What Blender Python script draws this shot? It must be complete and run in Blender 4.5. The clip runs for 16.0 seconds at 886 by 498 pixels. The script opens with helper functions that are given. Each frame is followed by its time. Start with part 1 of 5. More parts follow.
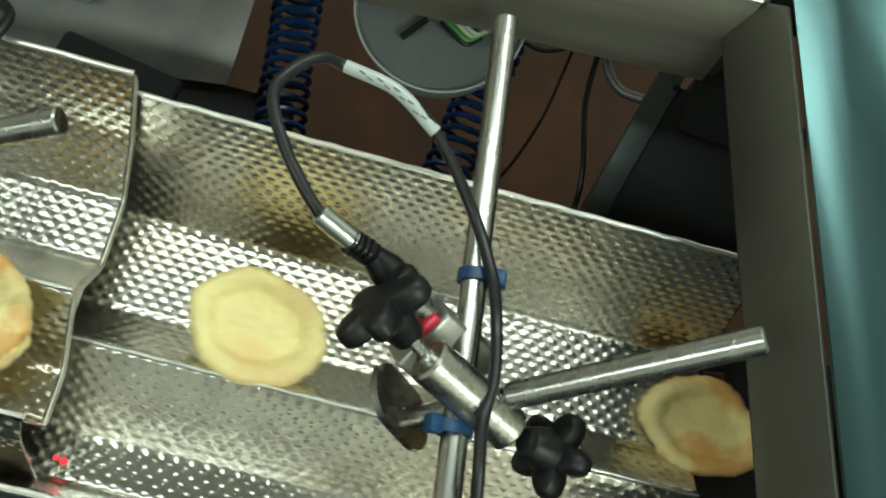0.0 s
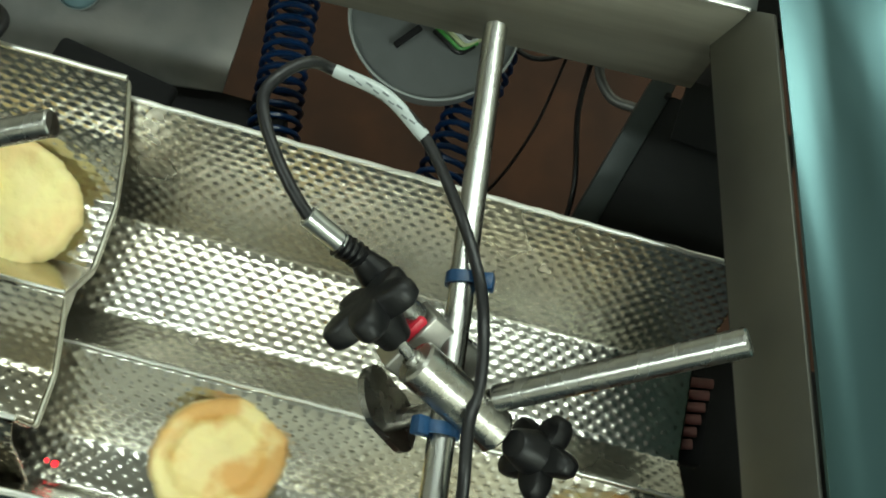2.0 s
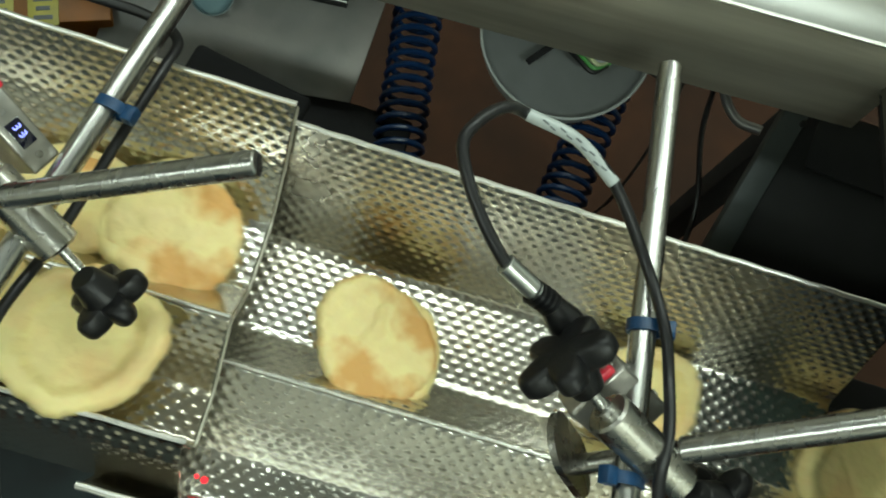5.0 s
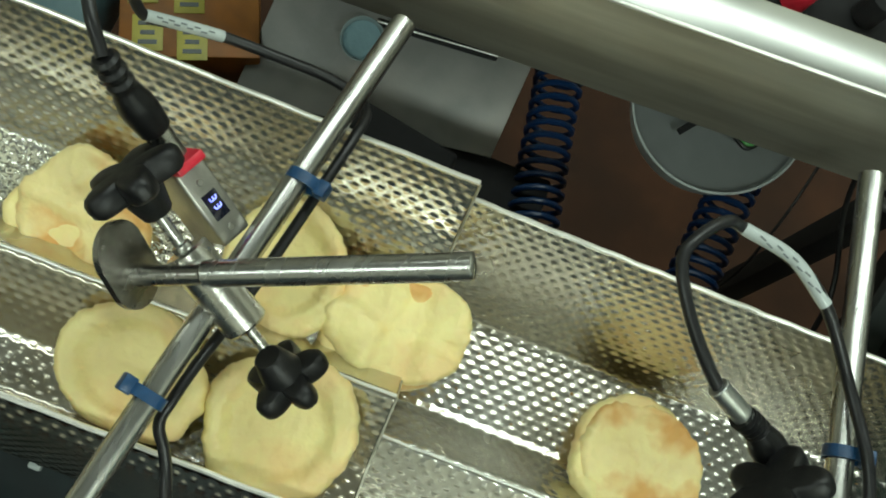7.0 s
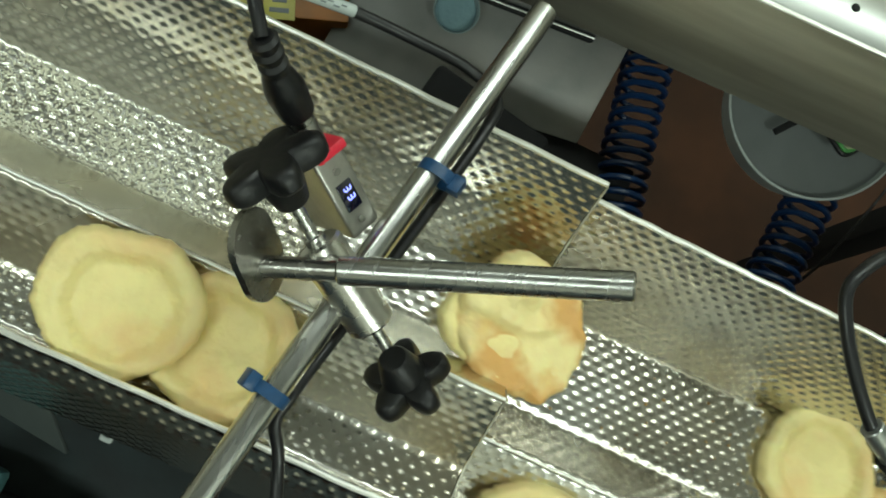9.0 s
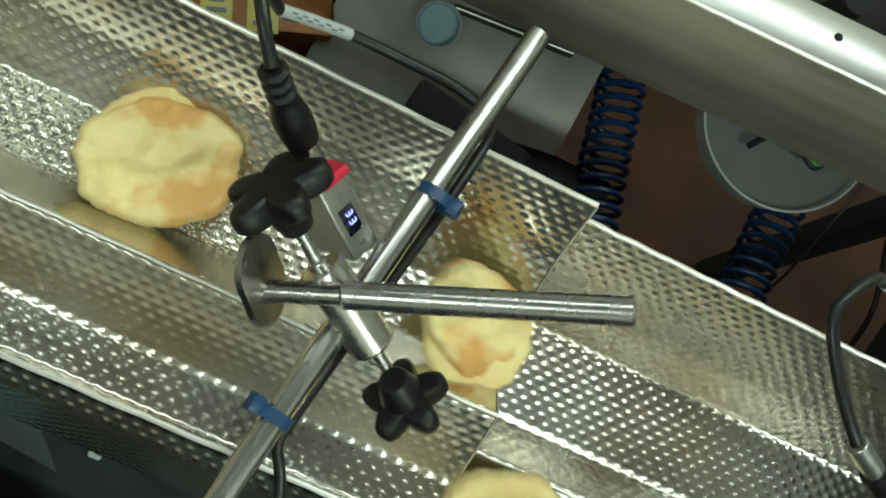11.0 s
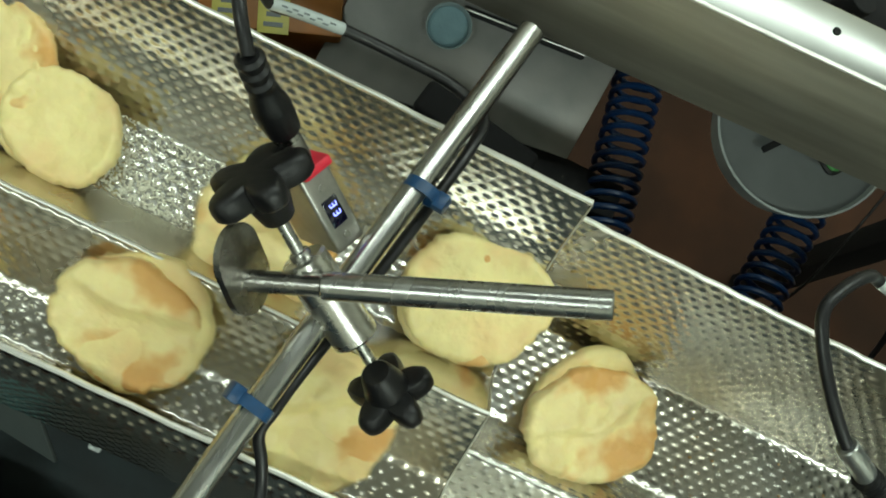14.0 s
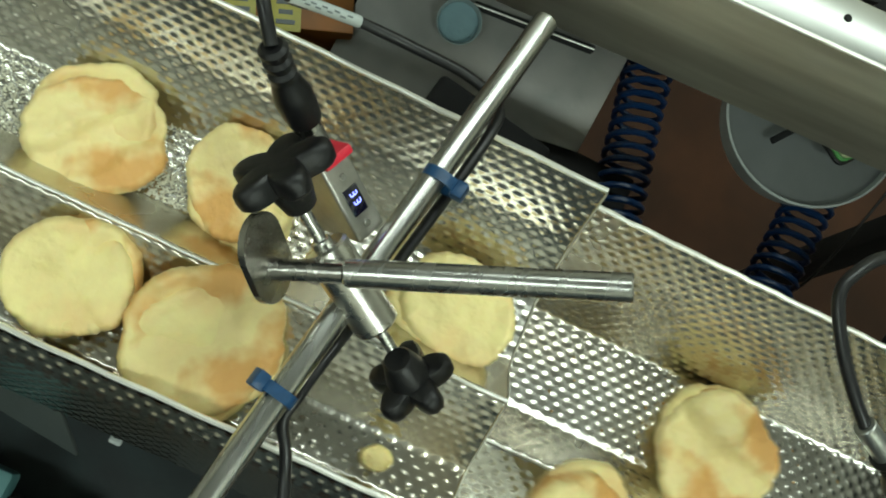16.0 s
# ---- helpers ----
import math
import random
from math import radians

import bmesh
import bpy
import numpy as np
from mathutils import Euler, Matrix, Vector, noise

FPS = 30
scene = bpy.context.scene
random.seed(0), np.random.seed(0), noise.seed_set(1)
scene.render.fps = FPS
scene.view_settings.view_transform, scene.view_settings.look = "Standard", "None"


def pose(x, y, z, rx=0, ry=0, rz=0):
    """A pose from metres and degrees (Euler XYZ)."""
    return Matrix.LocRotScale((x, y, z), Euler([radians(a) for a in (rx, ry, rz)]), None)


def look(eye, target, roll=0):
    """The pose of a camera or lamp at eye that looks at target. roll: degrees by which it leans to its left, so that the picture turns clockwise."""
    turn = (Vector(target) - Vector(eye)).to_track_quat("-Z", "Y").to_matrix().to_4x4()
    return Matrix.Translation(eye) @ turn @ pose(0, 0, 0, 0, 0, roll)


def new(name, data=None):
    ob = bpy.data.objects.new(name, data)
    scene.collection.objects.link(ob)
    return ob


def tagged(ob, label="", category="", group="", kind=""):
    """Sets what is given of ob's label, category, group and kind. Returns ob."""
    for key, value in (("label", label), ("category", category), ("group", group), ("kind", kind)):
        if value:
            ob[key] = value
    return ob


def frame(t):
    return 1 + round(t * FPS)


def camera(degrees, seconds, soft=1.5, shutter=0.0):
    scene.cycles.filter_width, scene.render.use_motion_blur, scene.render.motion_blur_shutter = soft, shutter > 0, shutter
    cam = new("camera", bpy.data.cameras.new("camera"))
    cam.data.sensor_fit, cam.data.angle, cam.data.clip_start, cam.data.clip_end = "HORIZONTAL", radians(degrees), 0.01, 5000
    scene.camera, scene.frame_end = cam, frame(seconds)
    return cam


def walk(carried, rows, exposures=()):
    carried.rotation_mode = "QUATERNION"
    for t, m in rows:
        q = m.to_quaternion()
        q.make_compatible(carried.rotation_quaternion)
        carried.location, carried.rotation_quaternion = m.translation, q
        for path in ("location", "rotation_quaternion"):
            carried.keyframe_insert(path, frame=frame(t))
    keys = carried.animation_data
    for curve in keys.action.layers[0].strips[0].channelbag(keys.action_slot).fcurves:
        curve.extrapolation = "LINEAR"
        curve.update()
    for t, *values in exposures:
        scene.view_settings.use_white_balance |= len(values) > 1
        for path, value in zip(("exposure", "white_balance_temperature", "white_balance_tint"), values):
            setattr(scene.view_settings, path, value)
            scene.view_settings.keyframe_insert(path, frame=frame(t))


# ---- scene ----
cam = camera(47.0, 16.0, soft=1.8, shutter=0.5)

PATH = [
    (0, (0.184, -0.279, 0.633), (0.321, 0.365, -1.255), 26.3),
    (0.5, (0.157, -0.285, 0.639), (0.344, 0.372, -1.241), 30.5),
    (1, (0.157, -0.283, 0.642), (0.368, 0.378, -1.234), 32.3),
    (1.5, (0.168, -0.278, 0.639), (0.346, 0.376, -1.243), 29.6),
    (2, (0.192, -0.284, 0.637), (0.322, 0.383, -1.244), 25.6),
    (2.5, (0.192, -0.278, 0.635), (0.347, 0.374, -1.25), 27.7),
    (3, (0.175, -0.278, 0.636), (0.337, 0.374, -1.248), 28.2),
    (5.3, (0.07, -0.264, 0.635), (0.178, 0.337, -1.27), 27.5),
    (5.5, (0.06, -0.261, 0.629), (0.159, 0.34, -1.276), 27.2),
    (6, (0.029, -0.258, 0.628), (0.096, 0.339, -1.28), 25.9),
    (6.5, (-0.008, -0.251, 0.625), (0.072, 0.337, -1.286), 28.3),
    (7, (-0.034, -0.237, 0.619), (0.057, 0.339, -1.294), 30.1),
    (7.5, (-0.054, -0.246, 0.616), (0.037, 0.323, -1.299), 30.8),
    (8, (-0.114, -0.25, 0.6), (0.02, 0.28, -1.324), 38.1),
    (8.5, (-0.131, -0.242, 0.586), (0.033, 0.262, -1.343), 42.9),
    (9, (-0.132, -0.234, 0.583), (0.056, 0.267, -1.344), 45.3),
    (9.5, (-0.155, -0.236, 0.592), (0.081, 0.279, -1.326), 49.9),
    (10, (-0.17, -0.229, 0.59), (0.129, 0.296, -1.316), 54.3),
    (12.5, (-0.157, -0.236, 0.592), (0.095, 0.284, -1.323), 50.1),
    (13, (-0.161, -0.228, 0.59), (0.091, 0.289, -1.325), 50.4),
    (13.5, (-0.146, -0.227, 0.59), (0.07, 0.281, -1.333), 48.2),
    (14, (-0.126, -0.228, 0.593), (0.053, 0.286, -1.332), 44.6),
    (14.5, (-0.122, -0.228, 0.59), (0.049, 0.287, -1.335), 43.5),
    (15, (-0.139, -0.227, 0.589), (0.066, 0.287, -1.332), 46.9),
    (15.5, (-0.141, -0.235, 0.594), (0.073, 0.291, -1.323), 47.0),
    (16, (-0.132, -0.243, 0.596), (0.042, 0.28, -1.327), 43.2),
]
walk(cam, [(t, look(eye, target, roll)) for t, eye, target, roll in PATH], exposures=((0, 0.10), (3.2, 0.12), (5.5, -0.12), (13, -0.14), (16, -0.08)))

# ---- light ----
world = bpy.data.worlds.new("world")
scene.world = world
world.use_nodes = True
world.node_tree.nodes["Background"].inputs[0].default_value = (0.75, 0.85, 0.8, 1)
world.node_tree.nodes["Background"].inputs[1].default_value = 0.005


def ceiling_lamp(x, y, z, power, sx, sy, rz=0.0):
    data = bpy.data.lights.new("fluorescent_lamp", "AREA")
    data.shape, data.size, data.size_y, data.energy, data.color = "RECTANGLE", sx, sy, power, (0.85, 1.0, 0.885)
    ob = new("fluorescent_lamp", data)
    ob.matrix_world = pose(x, y, z, 0, 0, rz)
    return ob


ceiling_lamp(0.10, 0.98, 2.3, 20, 1.4, 0.22)
ceiling_lamp(-1.25, 0.95, 2.3, 8, 1.0, 0.22)
ceiling_lamp(-1.3, -1.3, 2.3, 19, 1.5, 0.3)
ceiling_lamp(1.7, -1.6, 2.3, 42, 1.5, 0.2)
ceiling_lamp(1.3, 1.7, 2.3, 21, 1.6, 0.3)


# ---- materials ----
def material(name, base, rough=0.5, metal=0.0, var=0.15, scale=40.0, bump=0.0, bscale=300.0, stretch=None, second=None, mix=(0.45, 0.65), mscale=8.0, coat=0.0, rvar=0.0, sss=0.0):
    """A principled material: base colour with grain at one scale, blotches of a second colour at another, bump and uneven roughness."""
    m = bpy.data.materials.new(name)
    m.use_nodes = True
    nt = m.node_tree
    b = nt.nodes["Principled BSDF"]
    b.inputs["Metallic"].default_value = metal
    b.inputs["Roughness"].default_value = rough
    b.inputs["Coat Weight"].default_value = coat
    if sss:
        b.inputs["Subsurface Weight"].default_value = sss
        b.inputs["Subsurface Radius"].default_value = (0.006, 0.004, 0.002)
    tc = nt.nodes.new("ShaderNodeTexCoord")
    mp = nt.nodes.new("ShaderNodeMapping")
    nt.links.new(tc.outputs["Object"], mp.inputs[0])
    if stretch:
        mp.inputs["Scale"].default_value = stretch

    def noise_tex(s, d=5.0):
        n = nt.nodes.new("ShaderNodeTexNoise")
        n.inputs["Scale"].default_value, n.inputs["Detail"].default_value = s, d
        nt.links.new(mp.outputs[0], n.inputs["Vector"])
        return n

    def ramp(src, lo, hi, c0, c1):
        r = nt.nodes.new("ShaderNodeValToRGB")
        r.color_ramp.elements[0].position, r.color_ramp.elements[1].position = lo, hi
        r.color_ramp.elements[0].color, r.color_ramp.elements[1].color = (*c0, 1), (*c1, 1)
        nt.links.new(src, r.inputs[0])
        return r.outputs[0]

    n1 = noise_tex(scale)
    col = ramp(n1.outputs[0], 0.3, 0.7, tuple(c * (1 - var) for c in base), tuple(min(1, c * (1 + var)) for c in base))
    if second:
        n2 = noise_tex(mscale, 3.0)
        f = ramp(n2.outputs[0], mix[0], mix[1], (0, 0, 0), (1, 1, 1))
        mx = nt.nodes.new("ShaderNodeMix")
        mx.data_type = "RGBA"
        nt.links.new(f, mx.inputs["Factor"])
        nt.links.new(col, mx.inputs["A"])
        mx.inputs["B"].default_value = (*second, 1)
        col = mx.outputs["Result"]
    nt.links.new(col, b.inputs["Base Color"])
    if rvar:
        n3 = noise_tex(scale * 0.4)
        r = nt.nodes.new("ShaderNodeMapRange")
        r.inputs[1].default_value, r.inputs[2].default_value = 0.3, 0.7
        r.inputs[3].default_value, r.inputs[4].default_value = max(0.02, rough - rvar), rough + rvar
        nt.links.new(n3.outputs[0], r.inputs[0])
        nt.links.new(r.outputs[0], b.inputs["Roughness"])
    if bump:
        n4 = noise_tex(bscale)
        bp = nt.nodes.new("ShaderNodeBump")
        bp.inputs["Strength"].default_value, bp.inputs["Distance"].default_value = bump, 0.002
        nt.links.new(n4.outputs[0], bp.inputs["Height"])
        nt.links.new(bp.outputs[0], b.inputs["Normal"])
    return m


M_SHEET = material("dimpled_steel", (0.62, 0.605, 0.555), 0.235, 1.0, 0.10, 30, 0.02, 700, rvar=0.05, second=(0.57, 0.52, 0.42), mix=(0.48, 0.68), mscale=7)
# Paler than the sheet: the highlight along edges is put into the colour.
M_RIM = material("sheet_edge_highlight", (0.90, 0.89, 0.86), 0.36, 1.0, 0.08, 60, rvar=0.05)
M_ROD = material("ground_steel", (0.50, 0.50, 0.48), 0.27, 1.0, 0.08, 40, 0.04, 400, stretch=(6, 1, 6), rvar=0.06)
M_BRUSH = material("brushed_steel", (0.62, 0.60, 0.52), 0.55, 1.0, 0.10, 20, 0.05, 200, stretch=(0.3, 4, 4), rvar=0.06, second=(0.49, 0.46, 0.385), mix=(0.45, 0.7), mscale=14)
M_EDGE = material("dull_edge_steel", (0.22, 0.215, 0.19), 0.5, 1.0, 0.08, 12, 0.03, 150, rvar=0.06, second=(0.16, 0.16, 0.145), mix=(0.4, 0.7), mscale=7)
M_CAST = material("cast_steel", (0.36, 0.35, 0.325), 0.26, 1.0, 0.12, 150, 0.12, 500, rvar=0.06)
M_CLAMP = material("satin_steel", (0.56, 0.55, 0.51), 0.27, 1.0, 0.08, 150, 0.08, 500, rvar=0.05)
M_BLACK = material("black_plastic", (0.005, 0.005, 0.006), 0.42, 0.0, 0.2, 200, 0.12, 900, rvar=0.08)
M_CABLE = material("black_cable_jacket", (0.012, 0.012, 0.0135), 0.36, 0.0, 0.2, 120, 0.05, 600, rvar=0.06)
M_BLUE = material("blue_nylon", (0.012, 0.060, 0.155), 0.38, 0.0, 0.15, 200, 0.06, 500)
M_HOSE = material("blue_hose", (0.004, 0.028, 0.098), 0.28, 0.0, 0.12, 100)
M_RED = material("red_plastic", (0.75, 0.03, 0.06), 0.35, 0.0, 0.08, 200)
M_LABEL = material("cable_label", (0.50, 0.55, 0.55), 0.25, 0.0, 0.05, 100, coat=0.5)
M_INK = material("grey_ink", (0.16, 0.18, 0.19), 0.5, 0.0, 0.1, 100)
M_CLEAR = material("plated_sleeve", (0.55, 0.57, 0.55), 0.28, 0.9, 0.08, 120)
M_BODY = material("sensor_housing", (0.42, 0.41, 0.38), 0.36, 0.9, 0.08, 200, 0.05, 700, rvar=0.05)
M_GLASS = material("display_window", (0.006, 0.006, 0.02), 0.08, 0.0, 0.1, 50, coat=1.0)
M_DOUGH = material("raw_pastry", (0.98, 0.80, 0.37), 0.45, 0.0, 0.06, 60, 0.6, 170, second=(0.90, 0.57, 0.26), mix=(0.50, 0.82), mscale=22, sss=0.15, rvar=0.12)
M_DOUGH2 = material("browned_pastry", (0.98, 0.78, 0.37), 0.45, 0.0, 0.07, 60, 0.6, 170, second=(0.80, 0.44, 0.14), mix=(0.48, 0.62), mscale=24, sss=0.15, rvar=0.12)
M_FLOOR = material("quarry_floor", (0.055, 0.020, 0.008), 0.9, 0.0, 0.3, 8, 0.2, 60, second=(0.034, 0.014, 0.007), mix=(0.4, 0.7), mscale=6)
M_WALL = material("wall_paint", (0.76, 0.74, 0.65), 0.6, 0.0, 0.06, 5, second=(0.68, 0.66, 0.57), mscale=2)
M_DARKPANEL = material("dark_reflection_panel", (0.075, 0.10, 0.12), 0.6, 0.0, 0.10, 5, second=(0.06, 0.08, 0.095), mscale=2)
M_CEIL = material("ceiling_paint", (0.64, 0.66, 0.66), 0.7, 0.0, 0.06, 5, second=(0.58, 0.60, 0.60), mscale=2)
M_PLATE = material("grey_plate", (0.23, 0.232, 0.228), 0.42, 0.5, 0.12, 25, 0.08, 200, second=(0.29, 0.28, 0.265), mscale=12, rvar=0.08)
M_DARK = material("dark_rubber", (0.006, 0.006, 0.007), 0.85, 0.0, 0.25, 30, 0.2, 200)
M_DARKMETAL = material("dark_frame", (0.010, 0.011, 0.011), 0.85, 0.0, 0.2, 20, 0.1, 150)
M_STRIP = material("grey_strip", (0.060, 0.072, 0.072), 0.55, 0.2, 0.12, 25, 0.08, 150)
# Steel tinted teal: the reflected surroundings are put into the base colour.
M_TEAL = material("hood_steel_teal_reflection", (0.080, 0.146, 0.153), 0.32, 1.0, 0.08, 10, 0.03, 90, stretch=(1, 0.3, 1), rvar=0.06)
M_PANE = material("clear_plastic", (0.27, 0.29, 0.29), 0.3, 0.0, 0.06, 50, coat=0.1)
M_PANE.node_tree.nodes["Principled BSDF"].inputs["Transmission Weight"].default_value = 0.35
M_TUB = material("pale_tub_plastic", (0.46, 0.50, 0.49), 0.35, 0.0, 0.06, 50, coat=0.1)
M_CUP = material("cup_plastic", (0.26, 0.33, 0.34), 0.15, 0.0, 0.05, 50, coat=0.6)
M_CREAM = material("pale_blue_paste", (0.17, 0.29, 0.33), 0.4, 0.0, 0.05, 90, 0.3, 200)
M_YELLOW = material("yellow_label", (0.55, 0.50, 0.10), 0.45, 0.0, 0.15, 40)
M_ORANGE = material("orange_board", (0.32, 0.13, 0.03), 0.5, 0.0, 0.15, 40, second=(0.4, 0.14, 0.02), mscale=20)
M_TOP = material("polished_top", (0.55, 0.56, 0.54), 0.3, 1.0, 0.06, 15, 0.03, 120, rvar=0.06)
M_WIREG = material("green_wire", (0.08, 0.35, 0.08), 0.4, 0.0, 0.1, 80)
M_WIREY = material("pale_wire", (0.55, 0.62, 0.35), 0.4, 0.0, 0.1, 80)
M_FLOUR = material("flour", (0.74, 0.72, 0.60), 0.9, 0.0, 0.1, 300)
M_CRUMB = material("crumb", (0.42, 0.26, 0.10), 0.8, 0.0, 0.2, 200)
M_TARP = material("dark_teal_cover", (0.020, 0.034, 0.038), 0.6, 0.0, 0.25, 14, 0.15, 80, second=(0.010, 0.014, 0.016), mix=(0.42, 0.6), mscale=9)
M_TEALPAINT = material("teal_paint", (0.06, 0.16, 0.17), 0.5, 0.0, 0.15, 30)
M_RUST = material("red_ribs", (0.20, 0.08, 0.07), 0.5, 0.0, 0.2, 60)


def glow(name, colour, strength):
    m = bpy.data.materials.new(name)
    m.use_nodes = True
    b = m.node_tree.nodes["Principled BSDF"]
    b.inputs["Base Color"].default_value = (*colour, 1)
    b.inputs["Emission Color"].default_value = (*colour, 1)
    b.inputs["Emission Strength"].default_value = strength
    return m


M_DIGIT = glow("blue_digits", (0.25, 0.3, 1.0), 3.0)
M_LASER = glow("red_laser_spot", (1.0, 0.02, 0.03), 2.0)


# ---- building helpers ----
def V(*a):
    return Vector(a)


def thing(name, at, label, category, group="", kind=""):
    ob = new(name)
    ob.empty_display_size = 0.02
    ob.location = at
    tagged(ob, label, category, group, kind)
    return ob


def root_of(ob):
    p = Vector((0, 0, 0))
    while ob is not None:
        p = p + ob.location
        ob = ob.parent
    return p


def part(name, bm, mat, parent, label="", smooth=True):
    """Links a bmesh, given in the place's coordinates, as one mesh under a thing or part."""
    me = bpy.data.meshes.new(name)
    bmesh.ops.recalc_face_normals(bm, faces=bm.faces)
    if parent is not None:
        bmesh.ops.translate(bm, vec=-root_of(parent), verts=bm.verts)
    bm.to_mesh(me)
    bm.free()
    me.materials.append(mat)
    if smooth:
        me.polygons.foreach_set("use_smooth", [True] * len(me.polygons))
        me.set_sharp_from_angle(angle=radians(38))
    ob = new(name, me)
    ob.parent = parent
    if label:
        tagged(ob, label)
    return ob


def frame_axes(d):
    d = Vector(d).normalized()
    a = Vector((0, 0, 1)) if abs(d.z) < 0.9 else Vector((1, 0, 0))
    u = d.cross(a).normalized()
    return u, d.cross(u).normalized(), d


def add_cyl(bm, p0, p1, r0, r1=None, seg=28, bev=0.0006):
    """A rod from p0 to p1 with small rounded ends."""
    r1 = r0 if r1 is None else r1
    p0, p1 = Vector(p0), Vector(p1)
    u, v, d = frame_axes(p1 - p0)
    rings = []
    for p, r in ((p0, r0 - bev), (p0 + d * bev, r0), (p1 - d * bev, r1), (p1, r1 - bev)):
        rings.append([bm.verts.new(p + (u * math.cos(2 * math.pi * i / seg) + v * math.sin(2 * math.pi * i / seg)) * r) for i in range(seg)])
    for a, b in zip(rings, rings[1:]):
        for i in range(seg):
            bm.faces.new((a[i], a[(i + 1) % seg], b[(i + 1) % seg], b[i]))
    bm.faces.new(rings[0][::-1])
    bm.faces.new(rings[-1])


def cyl(p0, p1, r0, r1=None, seg=28, bev=0.0006):
    bm = bmesh.new()
    add_cyl(bm, p0, p1, r0, r1, seg, bev)
    return bm


def smooth_path(pts, n=8):
    """A Catmull-Rom line through the points."""
    pts = [Vector(p) for p in pts]
    q = [2 * pts[0] - pts[1]] + pts + [2 * pts[-1] - pts[-2]]
    out = []
    for i in range(1, len(q) - 2):
        for k in range(n):
            t = k / n
            a, b, c, d = q[i - 1], q[i], q[i + 1], q[i + 2]
            out.append(0.5 * (2 * b + (c - a) * t + (2 * a - 5 * b + 4 * c - d) * t * t + (3 * b - a - 3 * c + d) * t ** 3))
    return out + [pts[-1]]


def tube(pts, r, seg=14):
    """A tube along a line of points, r a number or one for each point."""
    bm = bmesh.new()
    pts = [Vector(p) for p in pts]
    rs = r if isinstance(r, (list, tuple)) else [r] * len(pts)
    u = None
    rings = []
    for i, p in enumerate(pts):
        d = (pts[min(i + 1, len(pts) - 1)] - pts[max(i - 1, 0)]).normalized()
        if u is None:
            u = frame_axes(d)[0]
        u = (u - d * u.dot(d)).normalized()
        v = d.cross(u)
        rings.append([bm.verts.new(p + (u * math.cos(2 * math.pi * k / seg) + v * math.sin(2 * math.pi * k / seg)) * rs[i]) for k in range(seg)])
    for a, b in zip(rings, rings[1:]):
        for k in range(seg):
            bm.faces.new((a[k], a[(k + 1) % seg], b[(k + 1) % seg], b[k]))
    bm.faces.new(rings[0][::-1])
    bm.faces.new(rings[-1])
    return bm


def add_block(bm, c, ux, uy, uz, sx, sy, sz, bev=0.001, seg=2):
    """A bevelled block centred at c with unit axes and full sizes."""
    m = Matrix((Vector(ux), Vector(uy), Vector(uz))).transposed().to_4x4()
    m.translation = Vector(c)
    made = bmesh.ops.create_cube(bm, size=1.0, matrix=m @ Matrix.Diagonal((sx, sy, sz, 1)))
    if bev > 0:
        edges = list({e for v in made["verts"] for e in v.link_edges})
        bmesh.ops.bevel(bm, geom=edges, offset=bev, segments=seg, affect="EDGES", profile=0.5)


def block(c, sx, sy, sz, bev=0.001, axes=((1, 0, 0), (0, 1, 0), (0, 0, 1))):
    bm = bmesh.new()
    add_block(bm, c, axes[0], axes[1], axes[2], sx, sy, sz, bev)
    return bm


def sheet_quad(a, b, c, d, thick, bev=0.0008):
    """A flat sheet with four corners and a thickness below it."""
    bm = bmesh.new()
    a, b, c, d = (Vector(p) for p in (a, b, c, d))
    n = (b - a).cross(d - a).normalized() * thick
    top = [bm.verts.new(p) for p in (a, b, c, d)]
    low = [bm.verts.new(p - n) for p in (a, b, c, d)]
    bm.faces.new(top)
    bm.faces.new(low[::-1])
    for i in range(4):
        j = (i + 1) % 4
        bm.faces.new((top[i], low[i], low[j], top[j]))
    if bev:
        bmesh.ops.bevel(bm, geom=list(bm.edges), offset=bev, segments=2, affect="EDGES", profile=0.5)
    return bm


# ---- the setting ----
def structure():
    fl = thing("floor", (0, 0, -1.1), "dark reddish-brown floor below the machine", "floor", kind="structure")
    part("floor_slab", block((0, 0, -1.15), 9, 9, 0.1, 0), M_FLOOR, fl, smooth=False)
    for name, c, s in (("wall_north", (-0.25, 2.65, 0.7), (5.7, 0.1, 3.6)), ("wall_south", (-0.25, -2.55, 0.7), (5.7, 0.1, 3.6)), ("wall_east", (2.55, 0.05, 0.7), (0.1, 5.1, 3.6)), ("wall_west", (-3.05, 0.05, 0.7), (0.1, 5.1, 3.6))):
        w = thing(name, c, "pale factory wall with an added dark panel for reflections" if name == "wall_south" else "plain painted factory wall", "wall", kind="structure")
        part("wall_face", block(c, *s, 0), M_WALL, w, smooth=False)
        if name == "wall_south":
            # Unseen dark panel, added so the steel slopes mirror something dark low down.
            part("reflection_panel", block((c[0], c[1] + 0.056, -0.18), s[0], 0.012, 1.84, 0.002), M_DARKPANEL, w, "added dark blue-grey panel that darkens steel reflections", False)
    c = thing("ceiling", (0, 0, 2.5), "plain grey factory ceiling with fluorescent lamps", "ceiling", kind="structure")
    part("ceiling_slab", block((0, 0, 2.55), 9.2, 9.2, 0.1, 0), M_CEIL, c, smooth=False)


structure()


